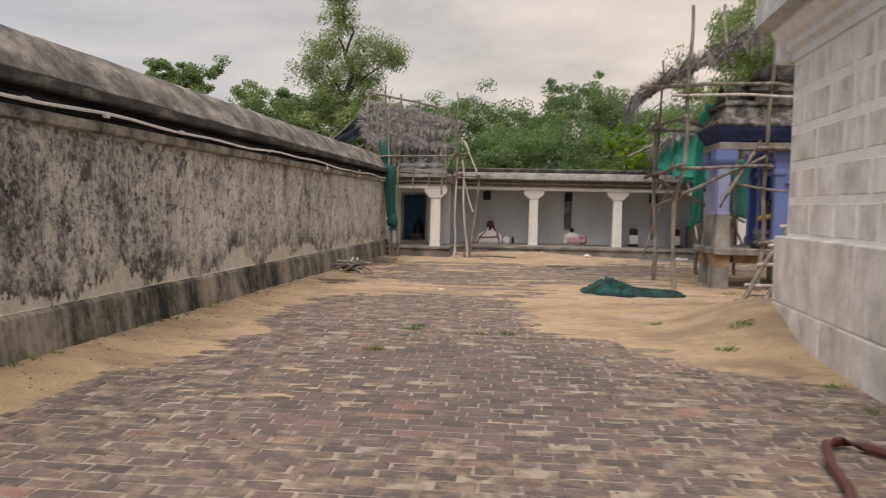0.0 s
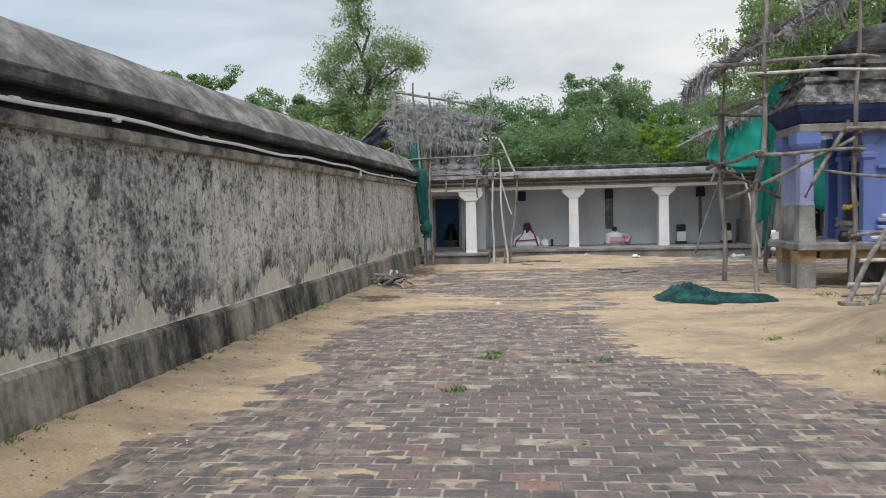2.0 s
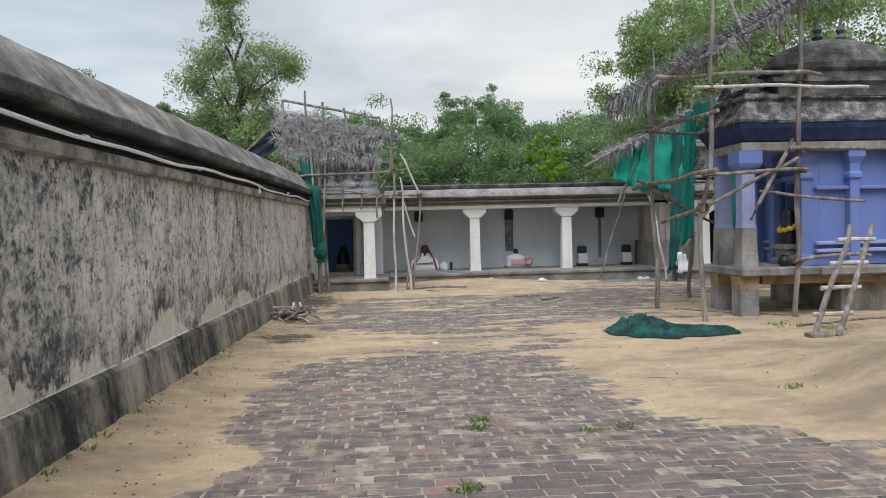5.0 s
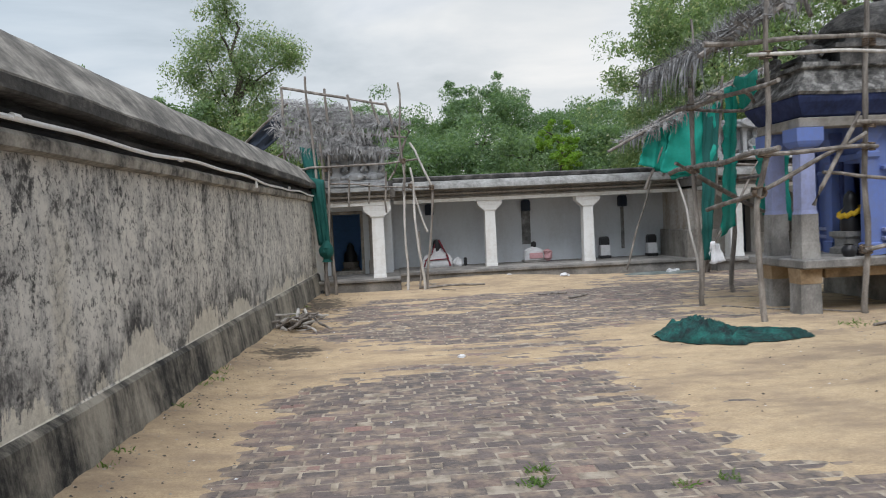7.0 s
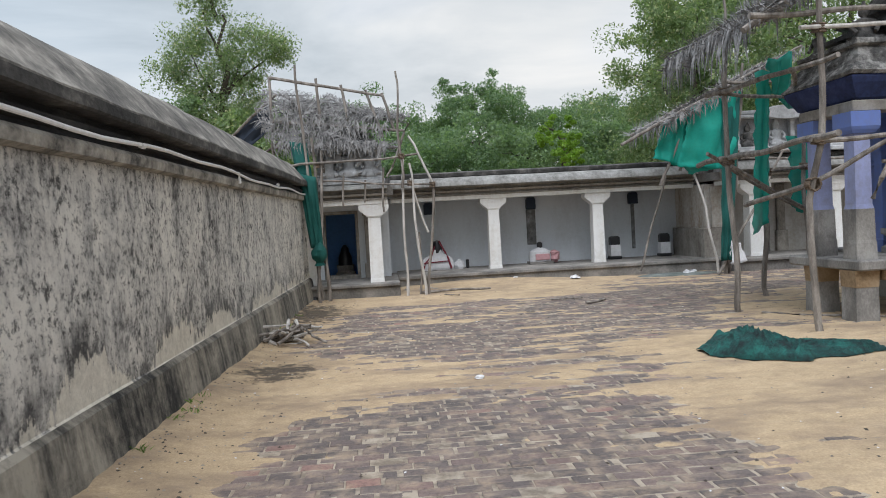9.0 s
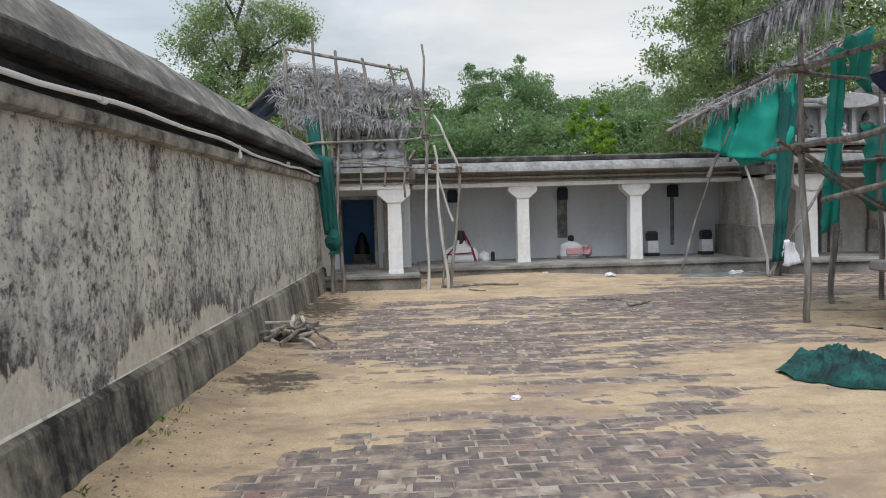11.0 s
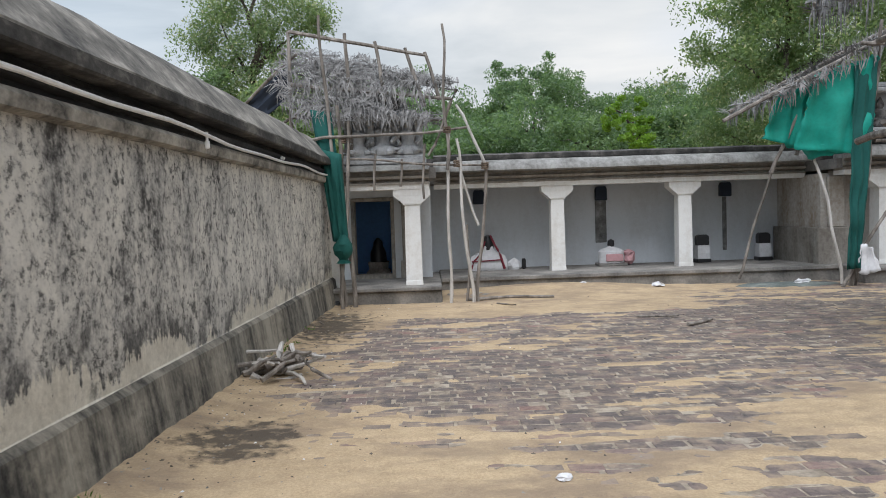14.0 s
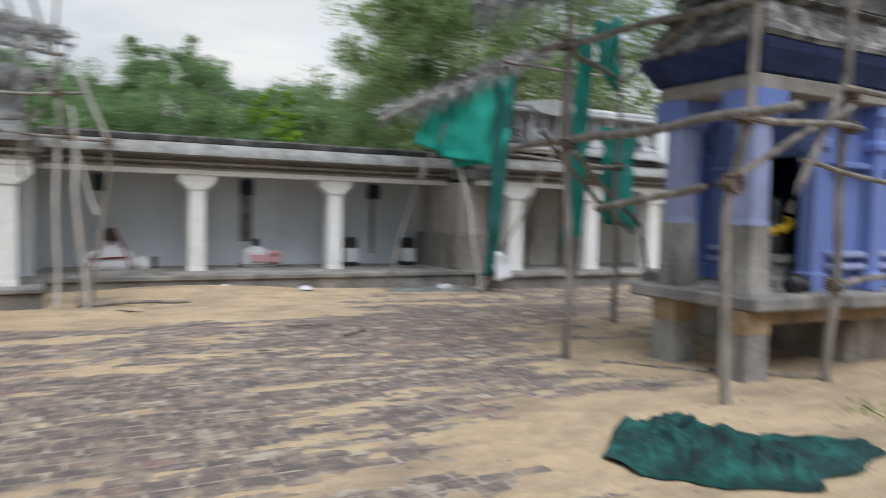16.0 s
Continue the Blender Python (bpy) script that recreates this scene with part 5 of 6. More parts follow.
sheet((4.3, 17.0, 3.72), (4.75, 17.1, 3.9), (4.35, 17.1, 3.2), (4.7, 17.1, 3.0), 8, 8, 0.07, NET, cloth_t, "net", 2, seed=9, ragged=0.1)
cloth_e = thing("shade_net", "dull green net hung behind the shrine poles", "net")
sheet((4.9, 17.6, 2.6), (5.6, 17.7, 2.6), (4.9, 17.6, 1.4), (5.6, 17.7, 1.2), 8, 12, 0.06, NET, cloth_e, "net", 2, seed=10, ragged=0.06)

idol = thing("idol", "black stone idol on a grey pedestal with a yellow garland", "idol")
IX, IY = 5.0, 14.97
part("pedestal", stacked(bmesh.new(), IX, IY, [(0.21, 0.21, SZ), (0.21, 0.21, 0.84), (0.16, 0.16, 0.87), (0.16, 0.16, 0.98), (0.21, 0.21, 1.02), (0.21, 0.21, 1.09)]), GRANITE, idol)
stone_body = part("stone_body", lathe(bmesh.new(), IX, IY, [(0.14, 1.091), (0.15, 1.2), (0.13, 1.38), (0.09, 1.46), (0.1, 1.53), (0.08, 1.62), (0.03, 1.68)], 14), BLACK_STONE, idol, smooth=True)
bm = bmesh.new()
for k in range(30):
    a = k * 2 * math.pi / 30
    c = (IX + 0.15 * math.cos(a), IY + 0.16 * math.sin(a), 1.36 + 0.06 * math.cos(a) + 0.012 * (k % 3))
    bmesh.ops.create_icosphere(bm, subdivisions=1, radius=0.042, matrix=Matrix.Translation(c))
part("garland", bm, YELLOW, stone_body, "marigold garland")
for x, y, s in ((4.6, 14.4, 0.1), (4.8, 14.45, 0.07)):
    tagged(part("stone_pot", lathe(bmesh.new(), x, y, [(s * 0.7, SZ), (s, SZ + s * 0.6), (s, SZ + s * 1.1), (s * 0.6, SZ + s * 1.6), (s * 0.7, SZ + s * 1.8)], 12), BLACK_STONE, smooth=True), "small dark pot on the shrine slab", "pot")

cell_idol = thing("cell_idol", "dim draped idol standing inside the dark doorway", "idol", (-2.78, 23.72, PZ + 0.02))
part("pedestal", stacked(bmesh.new(), 0, 0, [(0.22, 0.2, 0), (0.24, 0.22, 0.06), (0.18, 0.16, 0.12), (0.2, 0.18, 0.26)]), OLD_STONE, cell_idol)
part("body", lathe(bmesh.new(), 0, 0, [(0.17, 0.261), (0.16, 0.45), (0.1, 0.58), (0.09, 0.66), (0.03, 0.74)], 12), BLACK_STONE, cell_idol, smooth=True)

# ---- what stands in the cloister ----
ling = thing("draped_lingam", "black stone lingam draped in white maroon-bordered cloth", "idol", (-0.54, 24.3, PZ))
bm = stacked(bmesh.new(), 0, 0, [(0.4, 0.26, 0), (0.4, 0.27, 0.05), (0.39, 0.26, 0.2), (0.33, 0.23, 0.3), (0.2, 0.17, 0.36), (0.14, 0.12, 0.42), (0.11, 0.1, 0.5)])
bmesh.ops.subdivide_edges(bm, edges=bm.edges, cuts=4, use_grid_fill=True)
for v in bm.verts:
    v.co += Vector((noise.noise(v.co * 8), noise.noise(v.co * 8 + Vector((4, 0, 0))), 0.3 * noise.noise(v.co * 7))) * 0.03
drape = part("drape", bm, CLOTH_WHITE, ling, "white draped cloth", smooth=True)
part("cap_stone", lathe(bmesh.new(), 0.02, 0, [(0.12, 0.4), (0.125, 0.5), (0.12, 0.62), (0.09, 0.7), (0.01, 0.73)], 14), BLACK_STONE, ling, "black rounded stone", smooth=True)
part("cloth_border", tube(bmesh.new(), [(0.06, -0.13, 0.72), (0.16, -0.2, 0.5), (0.25, -0.25, 0.32), (0.33, -0.29, 0.03)], 0.02, 0.026, 6), CLOTH_RED, drape, "maroon border")
part("cloth_border", tube(bmesh.new(), [(-0.05, -0.13, 0.6), (-0.14, -0.22, 0.36), (-0.3, -0.28, 0.2), (-0.36, -0.29, 0.03)], 0.014, 0.018, 6), CLOTH_RED, drape)
part("cloth_border", tube(bmesh.new(), [(-0.34, -0.285, 0.19), (0.3, -0.285, 0.22)], 0.014, 0.014, 6), CLOTH_RED, drape)
bundle = thing("cloth_bundle", "crumpled white cloth and dark bag beside the lingam", "bundle", (0.0, 24.2, PZ))
bm = lathe(bmesh.new(), 0, 0, [(0.13, 0), (0.16, 0.06), (0.12, 0.15), (0.05, 0.22), (0.01, 0.24)], 12)
for v in bm.verts:
    v.co += Vector((noise.noise(v.co * 11), noise.noise(v.co * 11 + Vector((4, 0, 0))), 0.5 * noise.noise(v.co * 9))) * 0.06
part("cloth", bm, CLOTH_WHITE, bundle)
part("bag", boxed(0.17, 0.25, -0.05, 0.05, 0.0, 0.22, 0.02), BLACK_STONE, bundle)
pink = thing("draped_idol", "squat stone idol wrapped in pink and white cloth", "idol", (2.07, 24.3, PZ))
part("plinth", boxed(-0.3, 0.3, -0.2, 0.2, 0, 0.06, 0.01), PLATFORM, pink)
bm = lathe(bmesh.new(), 0, 0, [(0.27, 0.061), (0.28, 0.16), (0.27, 0.3), (0.18, 0.36), (0.08, 0.39), (0.06, 0.42)], 16, 0.8)
for v in bm.verts:
    v.co += Vector((noise.noise(v.co * 9), noise.noise(v.co * 9 + Vector((4, 0, 0))), 0)) * 0.025
wrap = part("body", bm, CLOTH_WHITE, pink, "white wrapped cloth", smooth=True)
part("band", boxed(-0.16, 0.2, -0.245, -0.2, 0.1, 0.25, 0.012), CLOTH_PINK, wrap, "faded pink checked border")
part("knob", lathe(bmesh.new(), 0, 0, [(0.06, 0.38), (0.075, 0.44), (0.07, 0.52), (0.02, 0.55)], 12), BLACK_STONE, pink, "dark stone knob", smooth=True)
bm = lathe(bmesh.new(), 0.36, -0.05, [(0.06, 0.02), (0.12, 0.1), (0.1, 0.2), (0.13, 0.27), (0.03, 0.33)], 12)
for v in bm.verts:
    v.co += Vector((noise.noise(v.co * 12), noise.noise(v.co * 12 + Vector((4, 0, 0))), 0)) * 0.05
part("cloth_tail", bm, CLOTH_PINK, pink)


def stone_marker(x, label):
    root = thing("stone_marker", label, "idol", (x, 24.3, PZ), group="stone markers in the cloister")
    part("foot", boxed(-0.15, 0.15, -0.13, 0.13, 0, 0.08, 0.015), BLACK_STONE, root)
    part("skirt", stacked(bmesh.new(), 0, 0, [(0.125, 0.11, 0.081), (0.13, 0.115, 0.2), (0.12, 0.1, 0.36)]), CLOTH_WHITE, root, "white cloth wrap")
    part("head_stone", stacked(bmesh.new(), 0, 0, [(0.12, 0.08, 0.361), (0.125, 0.08, 0.48), (0.12, 0.075, 0.55), (0.08, 0.06, 0.585)]), BLACK_STONE, root, "black carved stone")
    return root


stone_marker(4.0, "black stone idol wrapped below in white cloth")
stone_marker(5.3, "black stone idol with cloth wrap near the pier")
DAMP = rough_surface("damp_streak", (0.09, 0.09, 0.088), (0.17, 0.17, 0.165), (0.3, 0.3, 0.3), 5, 30)
for x, y, low in ((-0.66, BACK_Y, 1.3), (1.97, BACK_Y, 0.75), (4.66, BACK_Y, 0.5)):
    root = thing("wall_niche_lamp", "dark boxed wall lamp niche with a sooty streak below", "lamp", (x, y, 0), group="wall lamps")
    part("hood", stacked(bmesh.new(), 0, -0.06, [(0.11, 0.06, 1.66), (0.12, 0.06, 1.68), (0.12, 0.06, 1.9), (0.09, 0.06, 1.96)]), DOOR_DARK, root)
    w = 0.12 if x < 3 and x > 0 else 0.045
    if x > 0:
        part("streak", boxed(-w, w, -0.02, -0.001, low, 1.655, 0.004), DAMP, root, "sooty grey streak")

# ---- loose things on the ground ----
heap = thing("net_heap", "crumpled dark green shade net heaped on the sand", "net")
nx, ny = 200, 110
vs, fs = [], []
for j in range(ny + 1):
    for i in range(nx + 1):
        u, v = i / nx * 2 - 1, j / ny * 2 - 1
        half = 0.46 * (1 - 0.62 * max(0.0, u + 0.1) ** 0.6) * (1 - max(0.0, abs(u + 0.05) - 0.55) * 1.7) + 0.03
        half *= 1 + 0.25 * noise.noise(Vector((u * 2.6, 3.3 if v > 0 else 7.7, 0)))
        wx, wy = 2.12 + u * 0.82, 12.75 - 0.24 * u + v * half
        e = max(0.0, 1 - v * v) ** 0.5 * max(0.0, 1 - max(0.0, abs(u) - 0.5) ** 2 * 3.6) ** 0.5
        warp = Vector((noise.noise(Vector((wx * 1.6, wy * 1.6, 1))), noise.noise(Vector((wx * 1.6, wy * 1.6, 6))), 0))
        q = Vector((wx * 0.9 + wy * 0.8, wy * 3.4 - wx * 1.3, 0.3)) + warp * 0.9
        f1 = (1 - min(1.0, abs(noise.noise(q)) * 1.9)) ** 1.2
        f2 = (1 - min(1.0, abs(noise.noise(q * 2.1 + Vector((5, 5, 5)))) * 2.2)) ** 1.5
        f3 = (1 - min(1.0, abs(noise.noise(q * 4.6 + warp * 2 + Vector((1, 8, 5)))) * 2.4)) ** 1.5
        lump = 0.15 * math.exp(-((u + 0.48) / 0.36) ** 2) + 0.075
        hgt = e * (lump * (0.5 + 0.3 * f1 + 0.3 * f2) + 0.045 * f3) + 0.012
        vs.append((wx, wy, max(0.012, hgt) + float(sand_level(wx, wy)) * 0.9))
for j in range(ny):
    for i in range(nx):
        a = j * (nx + 1) + i
        fs.append((a, a + 1, a + nx + 2, a + nx + 1))
raw("folds", vs, fs, NET_HEAP, heap, smooth=True)

wood = thing("driftwood_pile", "small heap of bleached gnarled firewood beside the wall", "firewood", (-3.12, 15.5, 0.02))
wr = random.Random(5)
for k in range(26):
    a = wr.gauss(0.3, 0.6)
    cx, cy, z = wr.gauss(-0.1, 0.14), wr.gauss(0, 0.11), 0.02 + 0.007 * k
    ll = wr.uniform(0.12, 0.3)
    d = Vector((math.cos(a), math.sin(a), wr.uniform(-0.15, 0.35)))
    c = Vector((cx, cy, z))
    part("branch", tube(bmesh.new(), [c - d * ll, c + Vector((0, 0, wr.uniform(0, 0.08))), c + d * ll], wr.uniform(0.02, 0.04), 0.014, 6, 0.13), POLE_PALE if k % 2 else POLE, wood, smooth=True)
part("branch", tube(bmesh.new(), [(0.12, -0.08, 0.2), (0.2, -0.13, 0.2), (0.28, -0.16, 0.1), (0.45, -0.25, 0.02)], 0.03, 0.016, 7, 0.07), POLE, wood, smooth=True)

STICK = "weathered stick lying on the paving"
for pts, r in (([(-1.15, 21.0, 0.05), (0.3, 21.0, 0.05)], 0.04), ([(-0.7, 20.5, 0.03), (-0.43, 20.22, 0.03)], 0.02), ([(1.0, 18.55, 0.03), (1.55, 18.47, 0.03)], 0.022), ([(1.4, 17.7, 0.03), (1.83, 18.05, 0.03)], 0.032), ([(0.3, 17.2, 0.02), (0.42, 17.1, 0.02)], 0.014), ([(4.0, 13.0, 0.03), (6.0, 13.6, 0.03)], 0.025), ([(3.2, 15.4, 0.03), (4.6, 14.0, 0.03)], 0.02)):
    pole(pts, r, r * 0.75, label=STICK, name="stick", wob=0.03, group="sticks on the ground")
hose = thing("rubber_hose", "loop of reddish-brown hose lying on the paving", "hose")
part("loop", tube(bmesh.new(), [(1.55, 3.3, 0.03), (1.78, 3.9, 0.04), (1.85, 4.3, 0.04), (1.98, 4.68, 0.04), (2.1, 4.74, 0.04), (2.26, 4.54, 0.04), (2.4, 4.1, 0.04), (2.45, 3.4, 0.03)], 0.028, 0.028, 8), plain("brown_rubber", (0.1, 0.03, 0.022), 0.4), hose, smooth=True)


def litter(at, size, mat, label, seed):
    bm = lathe(bmesh.new(), 0, 0, [(0.6, 0), (0.9, 0.15), (0.8, 0.5), (0.4, 0.8), (0.05, 0.9)], 10)
    bmesh.ops.subdivide_edges(bm, edges=bm.edges, cuts=1, use_grid_fill=True)
    for v in bm.verts:
        q = v.co * 2 + Vector((seed, 0, 0))
        v.co += Vector((noise.noise(q), noise.noise(q + Vector((3, 3, 0))), 0.6 * noise.noise(q + Vector((7, 1, 1))))) * 0.5
    ob = part("litter", bm, mat)
    ob.matrix_basis = pose(*at) @ Matrix.Diagonal((size, size * 0.8, size * 0.7, 1))
    return tagged(ob, label, "litter")


litter((2.35, 22.0, 0.06), 0.12, CLOTH_WHITE, "crumpled white plastic bag on the sand", 1)
litter((1.05, 22.3, 0.1), 0.09, CLOTH_WHITE, "scrap of white paper on the sand", 2)
litter((-1.05, 12.6, 0.01), 0.05, CLOTH_WHITE, "tiny white scrap on the paving", 3)
litter((-3.3, 21.0, 0.02), 0.12, BLACK_STONE, "dark stone beside the porch step", 4)
litter((4.9, 21.9, 0.02), 0.14, CLOTH_WHITE, "torn white sacking below the net", 5)
litter((5.15, 22.2, 0.02), 0.1, CLOTH_WHITE, "torn white sacking below the net", 6)
rr = random.Random(9)
for k in range(9):
    litter((-1.5 + rr.uniform(0, 0.8), 21.9 + rr.uniform(-0.3, 0.3), 0.03), rr.uniform(0.04, 0.09), OLD_STONE, "broken rubble beside the porch step", 20 + k)
# spill of grey cement on the paving
bm = lathe(bmesh.new(), 4.7, 22.0, [(0.9, 0.0), (0.8, 0.02), (0.45, 0.04), (0.02, 0.05)], 24, 0.45)
for v in bm.verts:
    v.co += Vector((noise.noise(v.co * 3), noise.noise(v.co * 3 + Vector((4, 4, 0))), 0)) * 0.12
tagged(part("cement_spill", bm, rough_surface("wet_cement", (0.07, 0.085, 0.08), (0.13, 0.15, 0.14), (0.22, 0.24, 0.22), 3, 30)), "grey-green cement spilt before the cloister step", "rubble")

GRASS = leaf_mat("grass_blade", (0.06, 0.12, 0.02), (0.16, 0.26, 0.06))


def tufts(name, spots, label):
    r = random.Random(77)
    vs, fs = [], []
    for x, y, rad, n in spots:
        for k in range(n):
            a, u = r.uniform(0, 6.28), r.random() ** 0.7
            px, py = x + math.cos(a) * u * rad, y + math.sin(a) * u * rad * 0.7
            pz = float(sand_level(px, py)) - 0.004
            b, h = r.uniform(0, 6.28), r.uniform(0.02, 0.055)
            dx, dy = math.cos(b) * 0.005, math.sin(b) * 0.005
            lx, ly = r.gauss(0, 0.03), r.gauss(0, 0.03)
            o = len(vs)
            vs += [(px - dx, py - dy, pz), (px + dx, py + dy, pz), (px + lx * 0.4 + dx, py + ly * 0.4 + dy, pz + h * 0.6), (px + lx, py + ly, pz + h)]
            fs += [(o, o + 1, o + 2, o + 3)]
    return tagged(raw(name, vs, fs, GRASS), label, "grass", kind="stuff")


spots = [(-1.24, 7.3, 0.12, 60), (-1.02, 8.6, 0.12, 70), (-0.97, 8.8, 0.1, 50), (-0.2, 8.4, 0.08, 30), (0.1, 8.45, 0.1, 35), (2.6, 8.4, 0.16, 80), (2.25, 7.7, 0.13, 60), (1.85, 9.3, 0.1, 30), (2.75, 6.4, 0.12, 40), (2.7, 5.6, 0.1, 30), (3.9, 13.2, 0.3, 70), (4.3, 12.7, 0.25, 50)]
for k in range(60):
    y = 3.0 + k * 0.26
    if noise.noise(Vector((y * 0.8, 0, 5))) > 0.05:
        spots.append((wall_x(y) + 0.19 + 0.05 * noise.noise(Vector((y * 3, 1, 1))), y, 0.09, 16))
tufts("grass", spots, "small green grass tufts along the wall and in the joints")


def scatter(name, count, mat, size, label, seed):
    """Small grit and chips lying about on the sand and paving."""
    r = random.Random(seed)
    vs, fs = [], []
    octa = [(1, 0, 0), (-1, 0, 0), (0, 1, 0), (0, -1, 0), (0, 0, 0.6), (0, 0, -0.6)]
    tri = [(0, 2, 4), (2, 1, 4), (1, 3, 4), (3, 0, 4), (2, 0, 5), (1, 2, 5), (3, 1, 5), (0, 3, 5)]
    for k in range(count):
        x, y = r.uniform(-3.6, 4.5), 4 + 17 * r.random() ** 0.8
        if r.random() < 0.45:
            x = wall_x(y) + 0.15 + abs(r.gauss(0, 0.45))
        if y < 9.3 and x > 2.9:
            continue
        z = max(0.0, float(sand_level(x, y)))
        s, a = size * r.uniform(0.4, 1.5), r.uniform(0, 6.28)
        o = len(vs)
        for px, py, pz in octa:
            px, py = px * s * r.uniform(0.7, 1.6), py * s * r.uniform(0.5, 1.1)
            vs.append((x + px * math.cos(a) - py * math.sin(a), y + px * math.sin(a) + py * math.cos(a), z + pz * s))
        fs += [tuple(i + o for i in f) for f in tri]
    return tagged(raw(name, vs, fs, mat), label, "grit", kind="stuff")


scatter("grit", 1200, OLD_STONE, 0.009, "small stone chips strewn over sand and bricks", 3)
scatter("leaf_litter", 1100, BARK, 0.011, "dark dry leaf scraps strewn over the sand", 4)
scatter("grit", 160, CLOTH_WHITE, 0.009, "pale crumbs of lime fallen from the wall", 5)
# ---- trees ----
def crown_mesh(name, centres, per, leaf, spread, seed):
    r = np.random.default_rng(seed)
    c = np.repeat(np.array([p for p, s in centres]), per, 0)
    s = np.repeat(np.array([s for p, s in centres]), per)[:, None]
    d = r.normal(size=c.shape)
    d /= np.linalg.norm(d, axis=1)[:, None]
    p = c + d * s * spread * (r.random((len(c), 1)) ** 0.45) * np.array([1, 1, 0.75])
    a = r.normal(size=c.shape) + np.array([0, 0, 0.2])
    a /= np.linalg.norm(a, axis=1)[:, None]
    n = d * 0.7 + r.normal(size=c.shape) * 0.6 + np.array([0, 0, 0.5])
    b = np.cross(a, n)
    b /= np.linalg.norm(b, axis=1)[:, None] + 1e-9
    L = leaf * (0.6 + 0.8 * r.random((len(c), 1)))
    v = np.stack([p - a * L, p + b * L * 0.42, p + a * L, p - b * L * 0.42], 1).reshape(-1, 3)
    f = np.arange(len(v)).reshape(-1, 4)
    me = bpy.data.meshes.new(name)
    me.from_pydata(v.tolist(), [], f.tolist())
    return me


def tree(at, height, width, base, label, mat, seed, clumps=110, per=60, leaf=0.13, airy=1.0, lean=(0, 0), lobes=()):
    r = random.Random(seed)
    root = thing("tree", label, "tree", at, group="trees beyond the wall")
    top = Vector((lean[0], lean[1], height * 0.82))
    bm = bmesh.new()
    tube(bm, [(0, 0, -0.3), (lean[0] * 0.3, lean[1] * 0.3, height * 0.35), tuple(top)], 0.02 * height + 0.06, 0.04, 8, 0.25)
    centres = []
    limbs = 9 if clumps > 60 else 5
    for k in range(0 if lobes else limbs):
        z = base * 0.8 + (height * 0.85 - base * 0.8) * k / limbs
        a = k * 2.4 + r.uniform(-0.4, 0.4)
        f = math.sin(math.pi * min(1, max(0.15, (z - base * 0.6) / (height - base * 0.6)))) ** 0.6
        reach = width * 0.5 * f * r.uniform(0.75, 1.1)
        start = Vector((lean[0] * z / height, lean[1] * z / height, z))
        end = start + Vector((math.cos(a) * reach, math.sin(a) * reach, r.uniform(0.1, 0.3) * height * 0.5))
        tube(bm, [start, start.lerp(end, 0.5) + Vector((0, 0, 0.2)), end], 0.006 * height + 0.02, 0.015, 6, 0.2)
        for j in range(clumps // limbs):
            q = start.lerp(end, r.uniform(0.35, 1.08)) + Vector((r.gauss(0, 1), r.gauss(0, 1), r.gauss(0, 0.8))) * width * 0.11
            q.z = max(q.z, base * 0.75)
            centres.append((tuple(q), r.uniform(0.5, 1.15)))
    for dx, dz, rad in lobes:
        tube(bm, [(lean[0] * 0.4, lean[1] * 0.4, max(base, dz - rad * 2.2)), (dx * 0.6, 0, dz - rad * 0.9), (dx, 0, dz)], 0.07, 0.015, 6, 0.15)
        for j in range(int(15 * rad * rad) + 7):
            d = Vector((r.gauss(0, 1), r.gauss(0, 1), r.gauss(0, 1))).normalized() * rad * r.random() ** 0.4
            centres.append(((dx + d.x, d.y, dz + d.z * 0.9), r.uniform(0.8, 1.5)))
    for j in range(0 if lobes else clumps // 4):
        a, u = r.uniform(0, 6.28), r.random() ** 0.5
        centres.append(((lean[0] + math.cos(a) * u * width * 0.3, lean[1] + math.sin(a) * u * width * 0.3, height * r.uniform(0.75, 0.97)), r.uniform(0.4, 0.9)))
    part("trunk", bm, BARK, root, smooth=True)
    me = crown_mesh("crown", centres, per, leaf, 0.1 * width * airy, seed)
    me.materials.append(mat)
    crown = new("crown", me)
    crown.parent = root
    return root


tree((-7.6, 34, 0), 11.5, 5.6, 4.2, "tall airy tree with feathery pale green crown", LEAF_D, 1, 200, 190, 0.052, 0.85, (0.4, 0.0), ((-2.7, 5.5, 0.7), (-2.4, 4.6, 0.9), (-0.9, 8.3, 1.0), (-0.3, 9.6, 0.75), (0.0, 10.8, 0.65), (-1.6, 7.4, 0.7), (1.4, 8.3, 0.95), (2.2, 8.0, 0.7), (0.3, 7.4, 0.9), (1.2, 6.8, 0.9), (-0.8, 6.2, 0.8), (0.4, 5.6, 1.0), (-1.4, 5.2, 0.8), (1.8, 5.4, 0.8)))
tree((-18.2, 40, 0), 9.2, 5.2, 3.0, "round green tree behind the boundary wall", LEAF_A, 2, 150, 200, 0.08, 1.0)
tree((-10.8, 33, 0), 6.6, 5.5, 1.8, "bushy tree behind the boundary wall", LEAF_A, 3, 130, 200, 0.07, 1.0)
tree((-5.6, 30, 0), 5.2, 4.0, 1.5, "bushy tree behind the boundary wall", LEAF_D, 4, 110, 200, 0.07, 1.0)
BUSH = "dense green tree standing far behind the cloister roof"
far = [(-9.0, 62, 9.6, 10), (-3.2, 60, 9.8, 10), (5.3, 58, 11.2, 9.5), (1.2, 62, 9.0, 9), (10.2, 62, 9.6, 9.5), (15.5, 60, 10.0, 11), (-14.0, 60, 10, 10), (-6.0, 46, 6.0, 9), (0.8, 46, 5.8, 9), (7.0, 46, 6.0, 9), (13.0, 46, 6.4, 9), (22, 60, 12, 12)]
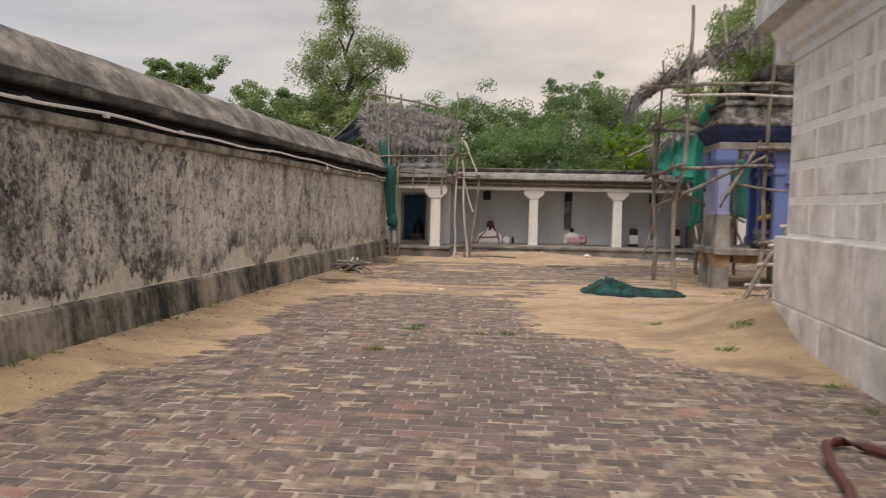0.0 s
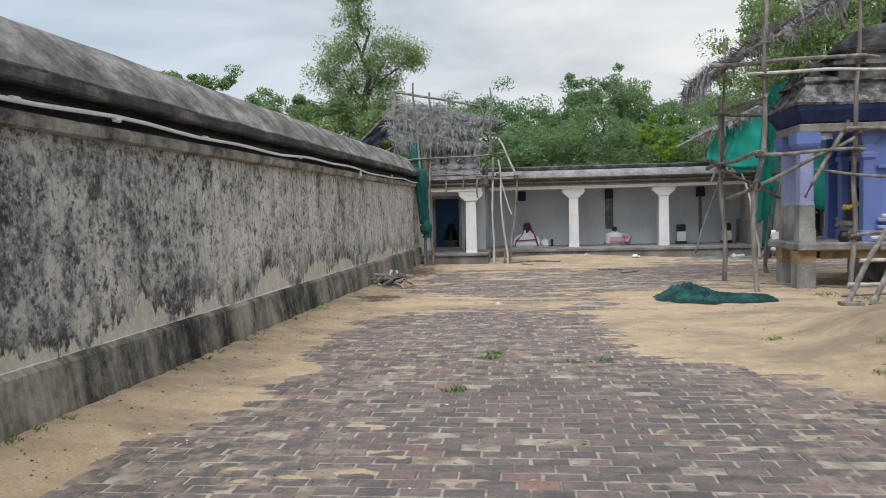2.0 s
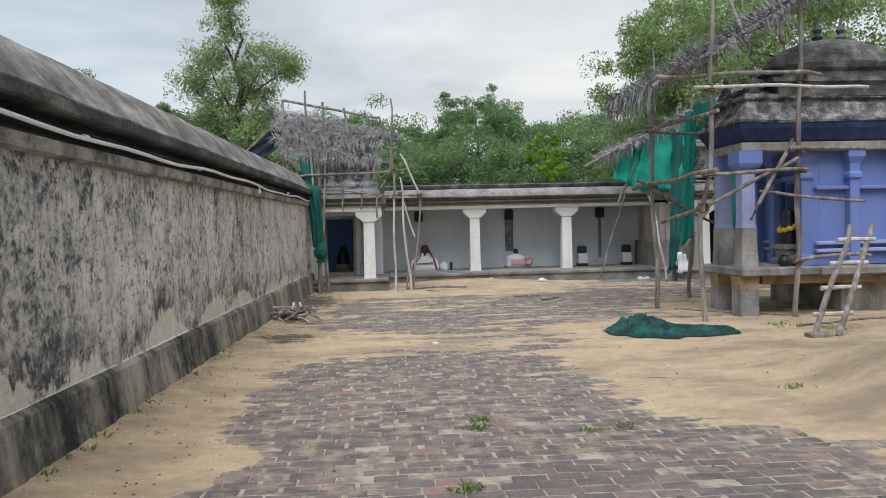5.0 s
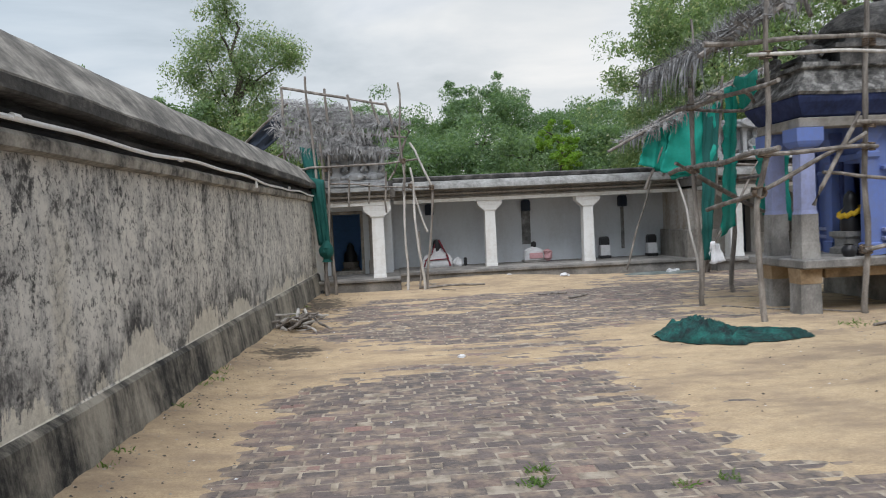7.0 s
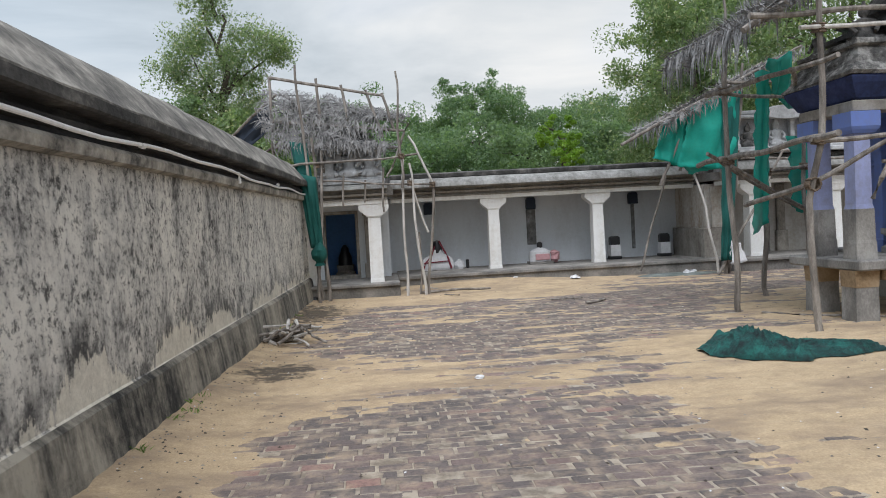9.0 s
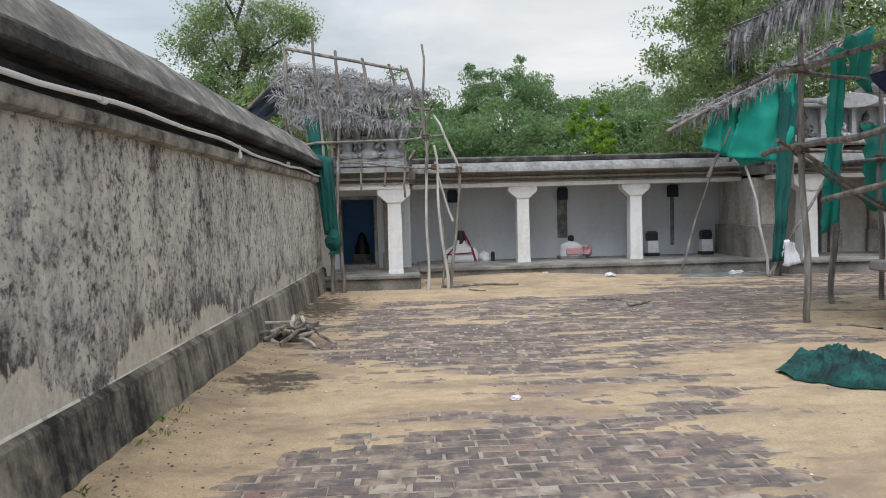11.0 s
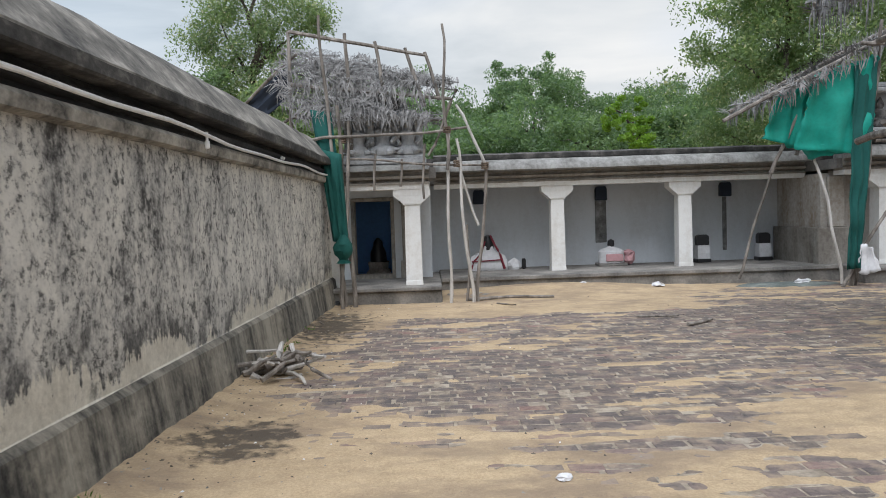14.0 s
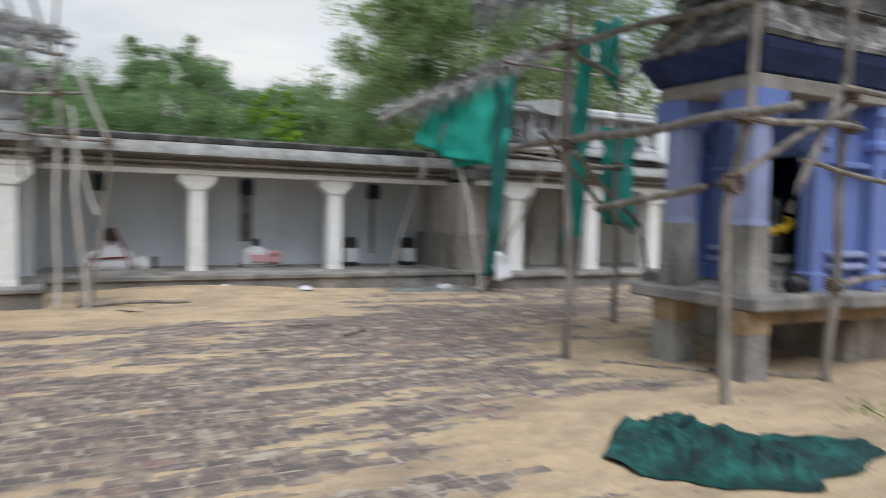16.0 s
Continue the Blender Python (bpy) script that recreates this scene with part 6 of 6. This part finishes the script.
for k, (x, y, h, w) in enumerate(far):
    tree((x, y, 0), h, w, 1.0, BUSH, LEAF_B if k % 3 else LEAF_A, 10 + k, 170, 190, 0.1, 1.0)
tree((5.4, 34.5, 0), 5.4, 2.4, 2.6, "small lime-green young tree behind the roof", LEAF_C, 31, 60, 120, 0.06, 0.85)
tree((11.0, 35, 0), 10.8, 7.5, 2.5, "large tree with browning flower heads behind the shrine", LEAF_D, 40, 230, 170, 0.075, 1.1)
tree((13.2, 37, 0), 12.5, 9.0, 1.5, "large leafy tree rising behind the shrine", LEAF_D, 43, 240, 170, 0.08, 1.1)
tree((15.0, 31, 0), 12.0, 9.0, 2.5, "large leafy tree rising behind the shrine", LEAF_D, 41, 240, 170, 0.08, 1.1)
tree((18.0, 24, 0), 12.0, 8.5, 2.5, "large leafy tree rising behind the shrine", LEAF_D, 42, 240, 170, 0.08, 1.1)

# ---- paving bricks, last ----
BL, BW, GAP = 0.226, 0.122, 0.008


def brick_geo(bx, by, jz, turn, sx=1.0):
    hx, hy, b = (BL - GAP) / 2 * sx, (BW - GAP) / 2, 0.008
    c, s = math.cos(turn), math.sin(turn)
    out = []
    for ox, oy, z in ((hx, hy, -0.06), (hx, hy, jz - b), (hx - b, hy - b, jz)):
        for a, d in ((-1, -1), (1, -1), (1, 1), (-1, 1)):
            px, py = a * ox, d * oy
            out.append((bx + px * c - py * s, by + px * s + py * c, z))
    return out


BF = [(0, 1, 5, 4), (1, 2, 6, 5), (2, 3, 7, 6), (3, 0, 4, 7), (4, 5, 9, 8), (5, 6, 10, 9), (6, 7, 11, 10), (7, 4, 8, 11), (8, 9, 10, 11)]
paving = thing("paving", "dark worn brick paving laid in running bond", "paving", kind="structure")
single = bpy.data.meshes.new("brick")
single.from_pydata(brick_geo(0, 0, 0, 0), [], BF)
single.materials.append(BRICK)
verts, faces, made = [], [], 0
pr = random.Random(8)
row, y = 0, -5.0
while y < 22.9:
    shift = (row % 2) * BL / 2 + pr.uniform(-0.05, 0.05)
    xmin, xmax = -3.8, (3.3 if y < 9 else 6.5 if y < 14 else 12.0)
    x = xmin + shift
    while x < xmax:
        jz, jt = pr.gauss(0, 0.0026), pr.gauss(0, 0.02)
        yy = y + pr.gauss(0, 0.005)
        if -1.7 < x < 0.85 and 4.6 < y < 7.6 and made < 300:
            ob = new("brick", single)
            ob.matrix_basis = pose(x, yy, jz, 0, 0, math.degrees(jt))
            ob.parent = paving
            made += 1
        else:
            o = len(verts)
            verts += brick_geo(x + pr.gauss(0, 0.006), yy, jz, jt, pr.uniform(0.92, 1.03))
            faces += [tuple(i + o for i in f) for f in BF]
        x += BL
    y += BW
    row += 1
rest = tagged(raw("bricks", verts, faces, BRICK, paving), kind="stuff")
va = np.array(verts)
dust = rest.data.attributes.new("dust", "FLOAT", "POINT")
dust.data.foreach_set("value", sstep(-0.014, 0.004, sand_level(va[:, 0], va[:, 1])).astype(np.float32))
